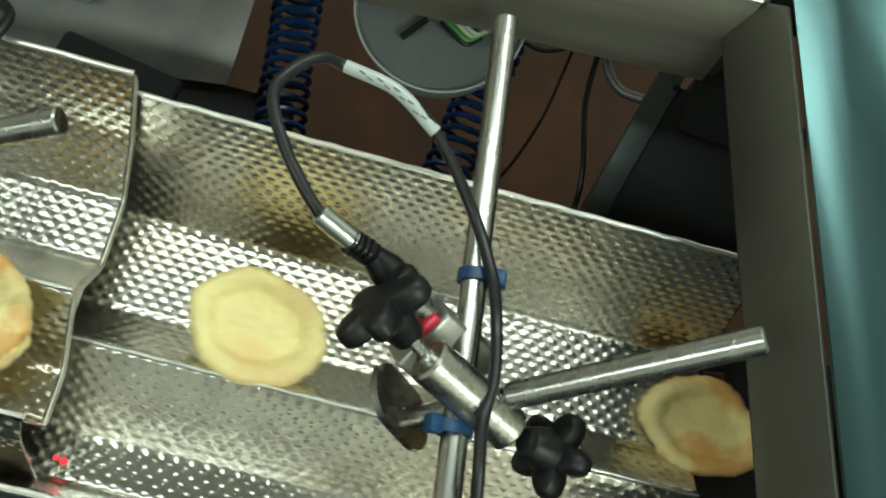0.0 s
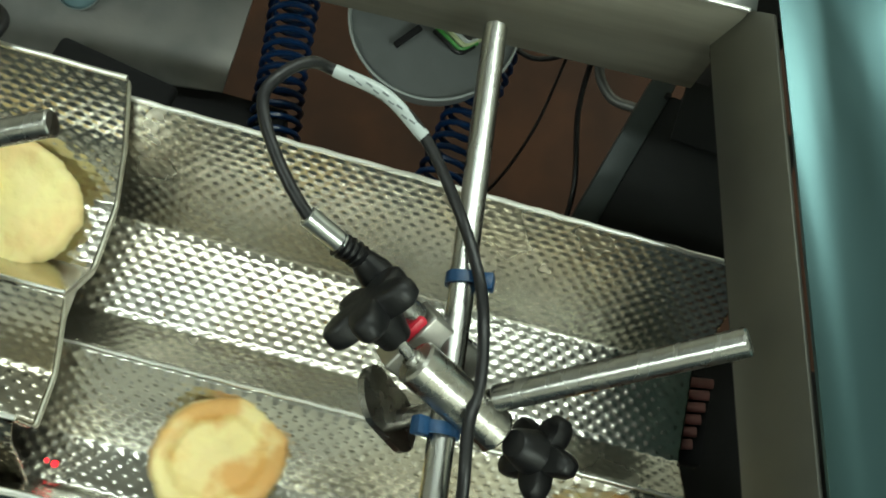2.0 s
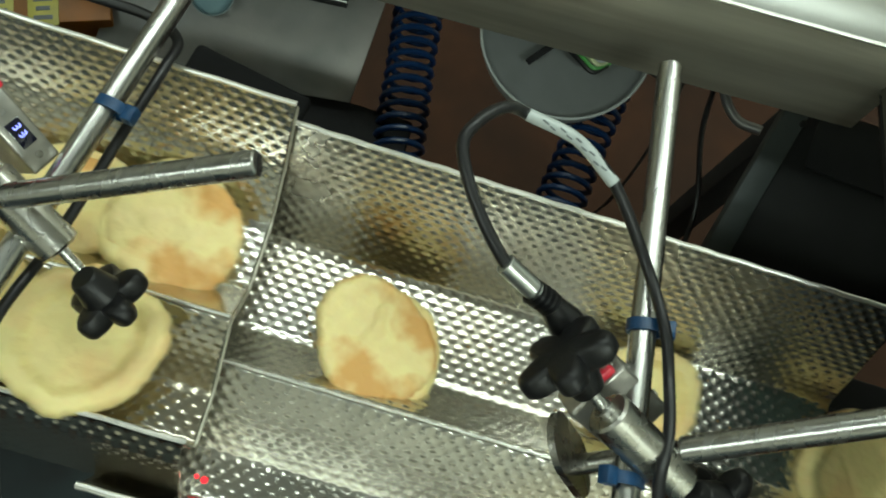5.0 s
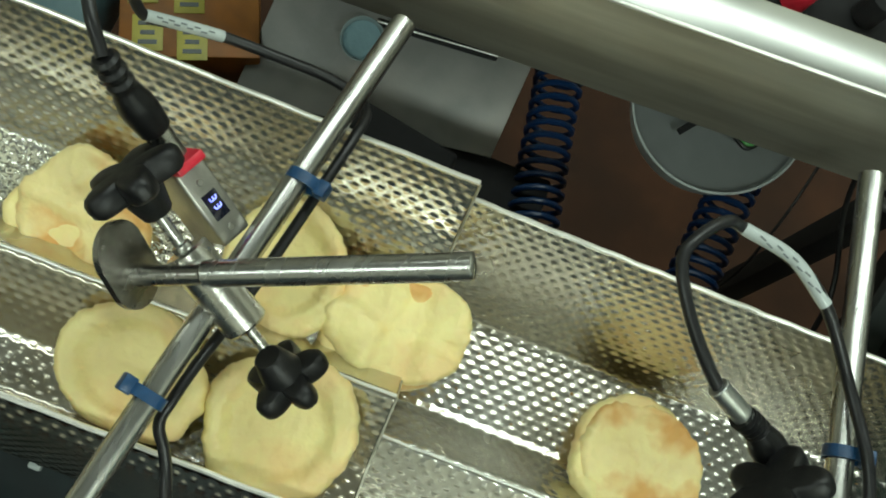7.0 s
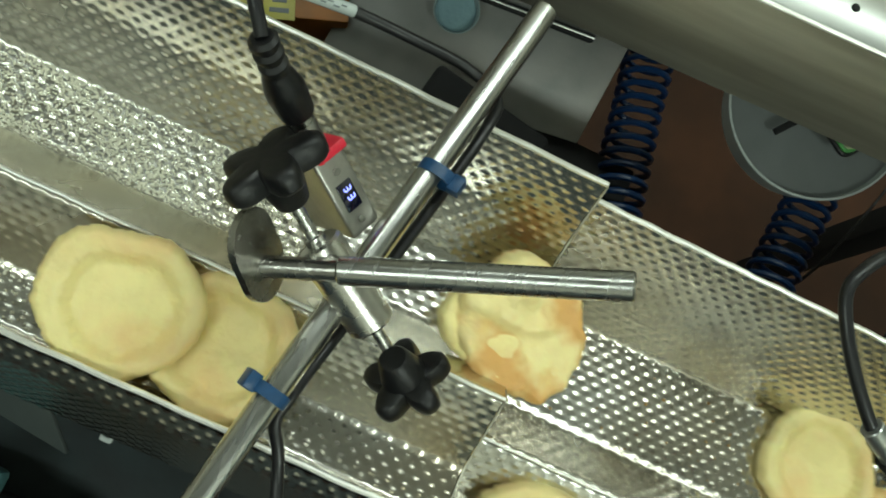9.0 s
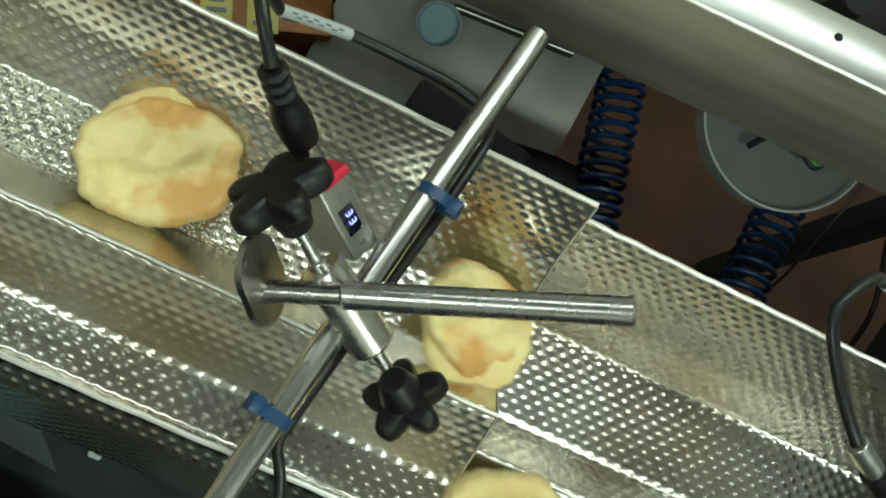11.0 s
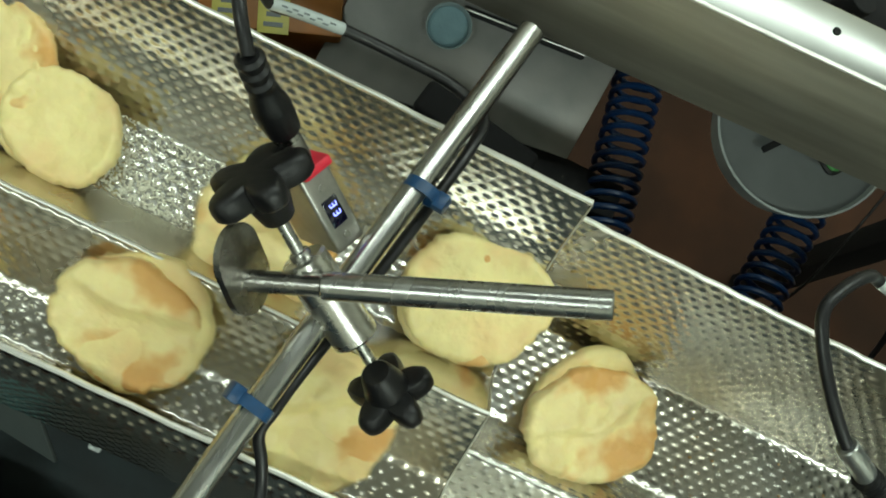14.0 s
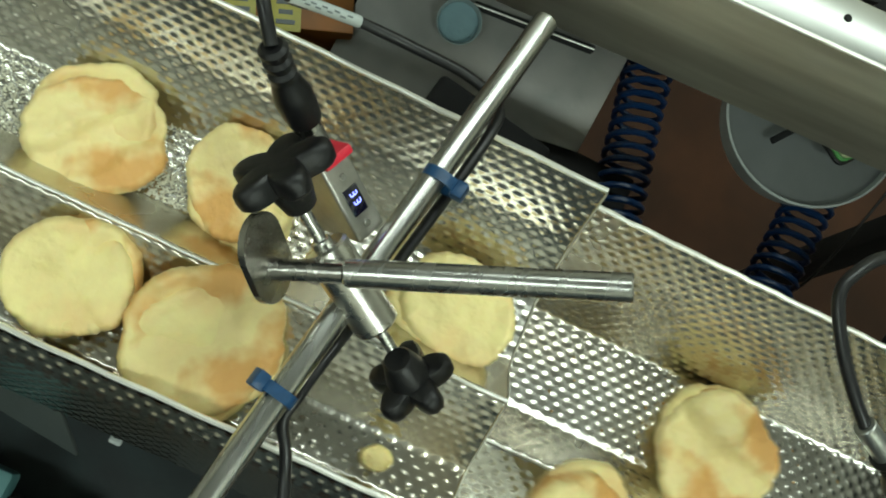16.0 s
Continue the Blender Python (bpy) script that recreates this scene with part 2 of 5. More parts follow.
# ---- the two feeder troughs ----
def rounded_profile(pts, r=0.006, n=5, step=0.0013):
    """The folded sheet's section: straight runs with rounded bends, as evenly spaced points, run numbers and normals."""
    pts = [Vector((p[0], p[1])) for p in pts]
    line = [pts[0]]
    for a, b, c in zip(pts, pts[1:], pts[2:]):
        k = min(r, (b - a).length * 0.4, (c - b).length * 0.4)
        p, q = b + (a - b).normalized() * k, b + (c - b).normalized() * k
        for i in range(n + 1):
            t = i / n
            line.append((1 - t) ** 2 * p + 2 * t * (1 - t) * b + t * t * q)
    line.append(pts[-1])
    cum = [0.0]
    for a, b in zip(line, line[1:]):
        cum.append(cum[-1] + (b - a).length)
    m = int(cum[-1] / step)
    s = np.linspace(0, cum[-1], m + 1)
    y = np.interp(s, cum, [p.x for p in line])
    z = np.interp(s, cum, [p.y for p in line])
    return s, y, z


def dimpled(profile, x0, x1, parent, name, smooth_spans=(), step=0.0013, pitch=0.0113, row=0.0058, high=0.00056):
    """Folded sheet with staggered raised dimples, in one mesh. smooth_spans: stretches of y with flatter ones, and by how much."""
    s, y, z = rounded_profile(profile)
    xs = np.linspace(x0, x1, int((x1 - x0) / step) + 1)
    dy, dz = np.gradient(y), np.gradient(z)
    ln = np.hypot(dy, dz)
    ny, nz = dz / ln, -dy / ln
    flip = np.sign(nz.mean())
    ny, nz = ny * flip, nz * flip
    X, S = np.meshgrid(xs, s)
    rown = np.round(S / row)
    u = (X - (rown % 2) * pitch / 2) / pitch
    u = (u - np.round(u)) * pitch
    v = S - rown * row
    d = (u / 0.0037) ** 2 + (v / 0.0023) ** 2
    h = high * np.clip(1 - d, 0, 1) ** 1.4
    for lo, hi, share in smooth_spans:
        h = h * (1 - share * ((y >= lo) & (y <= hi)))[:, None]
    rng = np.random.default_rng(5)
    h = h + 0.00012 * np.sin(X * 37 + S * 20) + rng.normal(0, 0.00002, h.shape)
    co = np.stack([X, y[:, None] + ny[:, None] * h, z[:, None] + nz[:, None] * h], -1)
    low = np.stack([X, (y - ny * 0.002)[:, None] + 0 * X, (z - nz * 0.002)[:, None] + 0 * X], -1)
    base = np.array(root_of(parent))
    nr, nc = X.shape
    idx = np.arange(nr * nc).reshape(nr, nc)
    q = np.stack([idx[:-1, :-1], idx[:-1, 1:], idx[1:, 1:], idx[1:, :-1]], -1).reshape(-1, 4)
    # the underside, coarse, and the cut edges
    cs = np.unique(np.r_[np.arange(0, nc, 30), nc - 1])
    low = low[:, cs]
    n0 = nr * nc
    il = n0 + np.arange(nr * len(cs)).reshape(nr, len(cs))
    q2 = np.stack([il[:-1, :-1], il[1:, :-1], il[1:, 1:], il[:-1, 1:]], -1).reshape(-1, 4)
    e0 = np.stack([idx[:-1, 0], idx[1:, 0], il[1:, 0], il[:-1, 0]], -1)
    e1 = np.stack([idx[:-1, -1], il[:-1, -1], il[1:, -1], idx[1:, -1]], -1)
    faces = np.concatenate([q, q2, e0, e1])
    verts = np.concatenate([co.reshape(-1, 3), low.reshape(-1, 3)]) - base
    me = bpy.data.meshes.new(name)
    me.from_pydata(verts.tolist(), [], faces.tolist())
    me.materials.append(M_SHEET)
    me.polygons.foreach_set("use_smooth", [True] * len(me.polygons))
    ob = new(name, me)
    ob.parent = parent
    return ob


UPPER = [(0.0, 0.0), (-0.028, -0.045), (-0.063, -0.080), (-0.113, -0.080), (-0.143, -0.040), (-0.190, -0.080), (-0.2275, -0.080), (-0.229, -0.035)]
LOWER = [(-0.003, -0.024), (-0.030, -0.076), (-0.057, -0.125), (-0.132, -0.125), (-0.164, -0.096), (-0.223, -0.135), (-0.259, -0.135), (-0.272, -0.075)]
UX0, UX1, LX0, LX1 = -0.80, 0.003, -0.06, 0.461


def rim(profile_point, x0, x1, parent, r=0.0020):
    y, z = profile_point
    n = 60
    pts = [(x0 + (x1 - x0) * i / n, y + 0.0003 * math.sin(i * 1.7), z + 0.0003 * math.sin(i * 2.3)) for i in range(n + 1)]
    part("rim", tube(pts, r, 8), M_RIM, parent, "rolled sheet edge, highlight put into its pale colour")


def plain_run(profile, x0, x1, parent):
    """The trough's plain sheet beyond the dimpled stretch."""
    bm = bmesh.new()
    s, y, z = rounded_profile(profile, step=0.006)
    a = [bm.verts.new((x0, p, q)) for p, q in zip(y, z)]
    b = [bm.verts.new((x1, p, q)) for p, q in zip(y, z)]
    for i in range(len(a) - 1):
        bm.faces.new((a[i], a[i + 1], b[i + 1], b[i]))
    bmesh.ops.recalc_face_normals(bm, faces=bm.faces)
    bmesh.ops.solidify(bm, geom=list(bm.faces), thickness=0.002)
    part("plain_run", bm, M_SHEET, parent)


def troughs():
    up = thing("upper_feeder_trough", (-0.4, -0.11, -0.08), "dimpled stainless steel two-lane feeder trough with floury floor", "trough", "feeder troughs")
    dimpled(UPPER, UX0, UX1, up, "trough_sheet", smooth_spans=((-0.140, -0.116, 1.0), (-0.188, -0.147, 0.1)))
    rim(UPPER[0], UX0, UX1, up)
    rim(UPPER[-1], UX0, UX1, up, 0.0021)
    rim((-0.143, -0.0385), UX0, UX1, up, 0.0013)
    cap = bmesh.new()
    x = UX1 - 0.004
    vs = [cap.verts.new((x, a, b)) for a, b in ((-0.114, -0.081), (-0.143, -0.042), (-0.189, -0.081))]
    ws = [cap.verts.new((x - 0.002, a, b)) for a, b in ((-0.114, -0.081), (-0.143, -0.042), (-0.189, -0.081))]
    cap.faces.new(vs)
    cap.faces.new(ws[::-1])
    for i in range(3):
        j = (i + 1) % 3
        cap.faces.new((vs[i], ws[i], ws[j], vs[j]))
    part("divider_cap", cap, M_BRUSH, up, "plain steel end cap of the divider", False)
    # plain flange folded down at the outlet end
    fl = bmesh.new()
    s, y, z = rounded_profile(UPPER[:5], step=0.004)
    s2, y2, z2 = rounded_profile(UPPER[4:], step=0.004)
    for yy, zz in ((y, z), (y2, z2)):
        rows = [[fl.verts.new((UX1 + dx, a, b - drop)) for a, b in zip(yy, zz)] for dx, drop in ((0.0003, 0.0022), (0.0016, 0.0026), (0.0016, 0.010), (0.0003, 0.010))]
        for ra, rb in zip(rows, rows[1:] + rows[:1]):
            for k in range(len(ra) - 1):
                fl.faces.new((ra[k], ra[k + 1], rb[k + 1], rb[k]))
    part("end_flange", fl, M_BRUSH, up, "dull steel flange folded down at the outlet")
    # outer side below the near edge
    dimpled([(-0.2315, -0.0350), (-0.2430, -0.0470), (-0.262, -0.122)], UX0, 0.002, up, "side_skirt", high=0.0009)
    plain_run(UPPER, -2.9, UX0 - 0.001, up)
    lo = thing("lower_feeder_trough", (0.28, -0.14, -0.11), "dimpled stainless steel lower feeder trough with two lanes", "trough", "feeder troughs")
    dimpled(LOWER, LX0, LX1, lo, "trough_sheet", smooth_spans=((-0.162, -0.135, 0.2),))
    rim(LOWER[0], LX0, LX1, lo)
    rim(LOWER[-1], LX0, LX1, lo, 0.0028)
    rim((-0.164, -0.0945), LX0, LX1, lo, 0.001)


troughs()


# ---- sensor stands ----
VIEW = Vector((0.0, -0.25, 0.95))


def knob(name, c, axis, parent, r=0.022, turn=0.0):
    """A five-lobed star grip on its hub."""
    u, v, d = frame_axes(axis)
    c = Vector(c)
    bm = bmesh.new()
    seg = 90
    rings = []
    for h, k in ((-0.0078, 0.72), (-0.0070, 0.89), (-0.0045, 0.98), (0.0005, 1.0), (0.0042, 0.985), (0.0064, 0.93), (0.0075, 0.83), (0.0078, 0.5), (0.0079, 0.2)):
        ring = []
        for i in range(seg):
            a = 2 * math.pi * i / seg
            lobe = 0.5 + 0.5 * math.cos(5 * (a + turn))
            rr = r * k * (0.55 + 0.45 * min(1.0, 1.08 * lobe) ** 0.68)
            ring.append(bm.verts.new(c + d * h + (u * math.cos(a) + v * math.sin(a)) * rr))
        rings.append(ring)
    for a, b in zip(rings, rings[1:]):
        for i in range(seg):
            bm.faces.new((a[i], a[(i + 1) % seg], b[(i + 1) % seg], b[i]))
    bm.faces.new(rings[0][::-1])
    bm.faces.new(rings[-1])
    k = part(name, bm, M_BLACK, parent, "black plastic star grip")
    part("hub", cyl(c - d * 0.025, c - d * 0.005, 0.0092, 0.0135, seg=36, bev=0.0015), M_BLACK, k)
    return k


def cable_tie(c, d, r, parent, head_dir):
    """A nylon tie round the rod and cable, with its square head."""
    u, v, d = frame_axes(d)
    c = Vector(c)
    bm = bmesh.new()
    seg = 28
    hd = Vector(head_dir)
    hd = (hd - d * hd.dot(d)).normalized()
    side = d.cross(hd)
    rows = []
    for k in range(seg):
        a = 2 * math.pi * k / seg
        n = hd * math.cos(a) + side * math.sin(a)
        stretch = 1.0 + 0.45 * max(0, math.cos(a)) ** 2
        p = c + n * r * stretch
        rows.append([bm.verts.new(p + n * o + d * w) for o, w in ((0, -0.0036), (0.0016, -0.0036), (0.0016, 0.0036), (0, 0.0036))])
    for k in range(seg):
        a, b = rows[k], rows[(k + 1) % seg]
        for i in range(4):
            j = (i + 1) % 4
            bm.faces.new((a[i], a[j], b[j], b[i]))
    t = part("cable_tie", bm, M_BLUE, parent, "blue nylon cable tie")
    hb = bmesh.new()
    add_block(hb, c + hd * (r * 1.45 + 0.003), hd, d, side, 0.008, 0.0105, 0.009, 0.0011)
    part("tie_head", hb, M_BLUE, t)
    return t


def seven_segment(bm, o, ux, uy, digit, h):
    """Bars of one display digit."""
    on = {"0": "abcdef", "3": "abcdg", "5": "acdfg", "6": "acdefg"}[digit]
    w = h * 0.55
    n = ux.cross(uy)
    for k, (x, y, dx, dy) in {"a": (0.5, 1, 1, 0), "d": (0.5, 0, 1, 0), "g": (0.5, 0.5, 1, 0), "b": (1, 0.75, 0, 1), "c": (1, 0.25, 0, 1), "f": (0, 0.75, 0, 1), "e": (0, 0.25, 0, 1)}.items():
        if k in on:
            add_block(bm, o + ux * (x * w) + uy * (y * h), ux, uy, n, w * 0.8 if dx else h * 0.13, h * 0.4 if dy else h * 0.13, 0.0004, 0)


def sensor_stand(S):
    """A rod across the trough with clamp, side arm, sensor, grips, ties and cable."""
    st = thing("sensor_stand", S["rod"][0], S["label"], "sensor", "sensor stands")
    r0, r1 = Vector(S["rod"][0]), Vector(S["rod"][1])
    part("cross_rod", cyl(r0, r1, 0.0080), M_ROD, st, "polished round steel rod")
    a, b = Vector(S["clamp"][0]), Vector(S["clamp"][1])
    cl = part("clamp", cyl(a, b, 0.0136, seg=40, bev=0.0016), M_CLAMP, st, "stainless cross clamp")
    ax = (b - a).normalized()
    ka, kb = Vector(S["knobs"][0]), Vector(S["knobs"][1])
    part("clamp_screw", cyl(ka, a, 0.0036), M_ROD, cl)
    part("clamp_screw", cyl(b, kb, 0.0036), M_ROD, cl)
    part("clamp_nose", cyl(a - ax * 0.004, a + ax * 0.001, 0.006), M_ROD, cl)
    knob("star_grip", ka, (ka - a).normalized() * 0.90 + VIEW * S["grip"], st, 0.0305, S["turn"][0])
    knob("star_grip", kb, (kb - b).normalized() * 0.76 - VIEW * 0.45, st, 0.0262, S["turn"][1])
    p, q = Vector(S["arm"][0]), Vector(S["arm"][1])
    part("side_arm", cyl(p, q, 0.0079, bev=0.001), M_ROD, st, "polished steel side arm")
    ad = (q - p).normalized()
    dc = p - ad * S["disk_back"]
    part("arm_stub", cyl(dc, p, 0.0062), M_CAST, st)
    ad = (ad * 0.8 + VIEW * S["lean"]).normalized()
    # bracket: a rounded plate that carries the sensor
    up = Vector(S["sensor_axis"]).normalized()
    pl = bmesh.new()
    w = (up - ad * up.dot(ad)).normalized()
    sd = ad.cross(w)
    outline = []
    for i in range(40):
        t = 2 * math.pi * i / 40
        outline.append(dc + sd * math.cos(t) * 0.019 + w * (math.sin(t) * 0.019 - (S["plate"] if math.sin(t) < 0 else 0)))
    f = [pl.verts.new(x + ad * 0.002) for x in outline]
    g = [pl.verts.new(x - ad * 0.002) for x in outline]
    pl.faces.new(f)
    pl.faces.new(g[::-1])
    for i in range(40):
        j = (i + 1) % 40
        pl.faces.new((f[i], g[i], g[j], f[j]))
    part("bracket", pl, M_CAST, st, "rounded steel sensor bracket")
    # sensor housing
    top, n = Vector(S["sensor_top"]), Vector(S["face"])
    n = (n - up * n.dot(up)).normalized()
    side = up.cross(n)
    L, W, D = S["size"]
    c = top + up * L / 2 - n * D / 2
    sb = bmesh.new()
    add_block(sb, c, side, up, n, W, L, D, 0.0022, 3)
    body = part("sensor", sb, M_BODY, st, "grey laser distance sensor with lit display")
    rb = bmesh.new()
    add_block(rb, top - up * 0.0030 - n * D * S["ring"][0], side, up, n, W * 0.98, 0.0062, D * S["ring"][1], 0.0018, 2)
    part("red_ring", rb, M_RED, body, "red plastic ring")
    part("connector_nut", cyl(top - up * 0.002 - n * 0.009, top - up * 0.024 - n * 0.009, 0.0078, seg=12), M_ROD, body, "knurled steel connector nut")
    gb = bmesh.new()
    add_block(gb, top + up * L * 0.53 + n * 0.0002, side, up, n, W * 0.50, L * 0.34, 0.0012, 0.0004)
    part("display_window", gb, M_GLASS, body, "dark display window")
    db = bmesh.new()
    for k, digit in enumerate("33"):
        seven_segment(db, top + up * (L * (0.42 + 0.105 * k)) + n * 0.0011 + side * 0.0016, up * 1.0, -side, digit, 0.0044)
    part("digits", db, M_DIGIT, body, "blue lit digits", False)
    for k in (0.22, 0.84):
        part("button", cyl(top + up * L * k, top + up * L * k + n * 0.0012, 0.0022, seg=16, bev=0.0003), M_ROD, body)
    bb = smooth_path(S["boot"], 14)
    m = len(bb)
    radii = []
    for i in range(m):
        f = i / (m - 1)
        if f < 0.62:
            radii.append(0.0094 + 0.0012 * math.sin(math.pi * f / 0.62) - 0.0025 * max(0, f - 0.35) / 0.27)
        else:
            radii.append(0.0078 if (i // 2) % 2 else 0.0058)
    part("plug_boot", tube(bb, radii, 20), S["boot_mat"], st, "ribbed moulded plug")
    cab = part("cable", tube(smooth_path(S["cable"], 8), 0.0036, 14), M_CABLE, st, "black sensor cable")
    lb = smooth_path(S["marker"], 6)
    mk = part("cable_marker", tube(lb, 0.0040, 16), M_LABEL, cab, "white printed cable marker sleeve")
    # unreadable print as bars
    ib = bmesh.new()
    m0, m1 = lb[0], lb[-1]
    mu, mv, md = frame_axes(m1 - m0)
    vn = (Vector((-0.12, -0.25, 0.6)) - m0).normalized()
    vn = (vn - md * vn.dot(md)).normalized()
    k = len(lb) - 1
    for i in range(2, k - 1):
        add_block(ib, lb[i] + vn * 0.0038 + md.cross(vn) * (0.0009 if i % 2 else -0.0009), md, md.cross(vn), vn, 0.0042, 0.0011, 0.0006, 0)
    part("print_bars", ib, M_INK, mk, "", False)
    for c, hd in S["ties"]:
        cable_tie(c, r1 - r0, 0.0084, st, hd)
    return st


sensor_stand({
    "label": "steel rod stand with black star grips and lit laser sensor",
    "rod": ((-0.1585, -0.36, 0.030), (-0.080, 0.072, 0.030)),
    "clamp": ((-0.143, -0.1215, 0.049), (-0.096, -0.1455, 0.0265)),
    "knobs": ((-0.1795, -0.1005, 0.074), (-0.0640, -0.1630, 0.007)), "turn": (0.4, 0.2),
    "arm": ((-0.126, -0.1325, 0.060), (0.0085, -0.0875, 0.1135)), "disk_back": 0.042, "plate": 0.016, "lean": 0.2, "grip": 0.10, "ring": (0.24, 0.86),
    "sensor_axis": (0.039, -0.021, -0.0325), "sensor_top": (-0.158, -0.079, 0.0615), "face": (0.45, -0.05, 0.85), "size": (0.052, 0.0205, 0.042),
    "boot": ((-0.1805, -0.0696, 0.0767), (-0.194, -0.065, 0.100), (-0.2059, -0.0601, 0.1262)), "boot_mat": M_BLACK,
    "cable": ((-0.2059, -0.0601, 0.1262), (-0.2178, -0.0447, 0.1344), (-0.2281, -0.0256, 0.1336), (-0.2353, -0.0005, 0.1131), (-0.2327, 0.0076, 0.0713), (-0.2234, 0.0033, 0.0453), (-0.2061, 0.0129, 0.03), (-0.1836, 0.0224, 0.0148), (-0.1468, 0.0281, 0.0037), (-0.1075, 0.0273, 0.003), (-0.083, 0.0142, 0.0094), (-0.0825, -0.0101, 0.0165), (-0.0885, -0.0448, 0.0165), (-0.0925, -0.0661, 0.0155), (-0.099, -0.0978, 0.0120), (-0.1080, -0.1423, 0.0100), (-0.1160, -0.178, 0.0155), (-0.1200, -0.1998, 0.0165), (-0.1215, -0.2148, 0.0121), (-0.109, -0.2365, 0.0008), (-0.08, -0.31, -0.02), (-0.06, -0.36, -0.14), (-0.06, -0.4, -0.28)),
    "marker": ((-0.2234, 0.0033, 0.0453), (-0.2061, 0.0129, 0.03), (-0.1836, 0.0224, 0.0148)),
    "ties": (((-0.1005, -0.052, 0.030), (1, -0.2, 0.3)), ((-0.1300, -0.203, 0.030), (-1, 0.1, 0.5))),
})
sensor_stand({
    "label": "steel rod stand with star grips, looped cable and arm",
    "rod": ((0.2745, -0.40, 0.083), (0.231, 0.083, 0.053)),
    "clamp": ((0.229, -0.158, 0.094), (0.286, -0.180, 0.066)),
    "knobs": ((0.199, -0.138, 0.102), (0.3140, -0.1850, 0.058)), "turn": (0.9, 0.1),
    "arm": ((0.2790, -0.1640, 0.080), (0.3885, -0.1190, 0.158)), "disk_back": 0.062, "plate": 0.024, "lean": 0.0, "grip": 0.22, "ring": (0.38, 0.50),
    "sensor_axis": (0.042, -0.010, -0.032), "sensor_top": (0.2315, -0.122, 0.078), "face": (0.5, 0.75, 0.35), "size": (0.052, 0.0205, 0.042),
    "boot": ((0.208, -0.118, 0.078), (0.196, -0.113, 0.084), (0.184, -0.108, 0.092), (0.172, -0.106, 0.098)), "boot_mat": M_BLACK,
    "cable": ((0.176, -0.106, 0.096), (0.154, -0.099, 0.106), (0.128, -0.073, 0.113), (0.1115, -0.045, 0.118), (0.1155, -0.028, 0.120), (0.129, -0.012, 0.116), (0.143, -0.007, 0.105), (0.175, -0.013, 0.103), (0.203, -0.028, 0.096), (0.235, -0.062, 0.080), (0.255, -0.098, 0.080), (0.264, -0.125, 0.078), (0.268, -0.158, 0.086), (0.266, -0.185, 0.092), (0.272, -0.22, 0.085), (0.285, -0.28, 0.04), (0.29, -0.36, -0.10)),
    "marker": ((0.143, -0.007, 0.105), (0.175, -0.0125, 0.1035), (0.203, -0.028, 0.096)),
    "ties": (((0.2470, -0.097, 0.064), (1, 0.2, 0.3)), ((0.2553, -0.1875, 0.0698), (-1, 0.1, 0.5))),
})
part("connector_sleeve", cyl((0.176, -0.106, 0.096), (0.152, -0.098, 0.107), 0.0062), M_CLEAR, bpy.data.objects["sensor_stand.001"], "plated steel connector sleeve")


# ---- machine round the troughs ----
def bent_sheet(rows, thick=0.003):
    """A curved sheet through rows of points, with a thickness below it."""
    bm = bmesh.new()
    g = [[bm.verts.new(p) for p in r] for r in rows]
    for a, b in zip(g, g[1:]):
        for i in range(len(a) - 1):
            bm.faces.new((a[i], a[i + 1], b[i + 1], b[i]))
    bmesh.ops.recalc_face_normals(bm, faces=bm.faces)
    bmesh.ops.solidify(bm, geom=list(bm.faces), thickness=thick)
    return bm


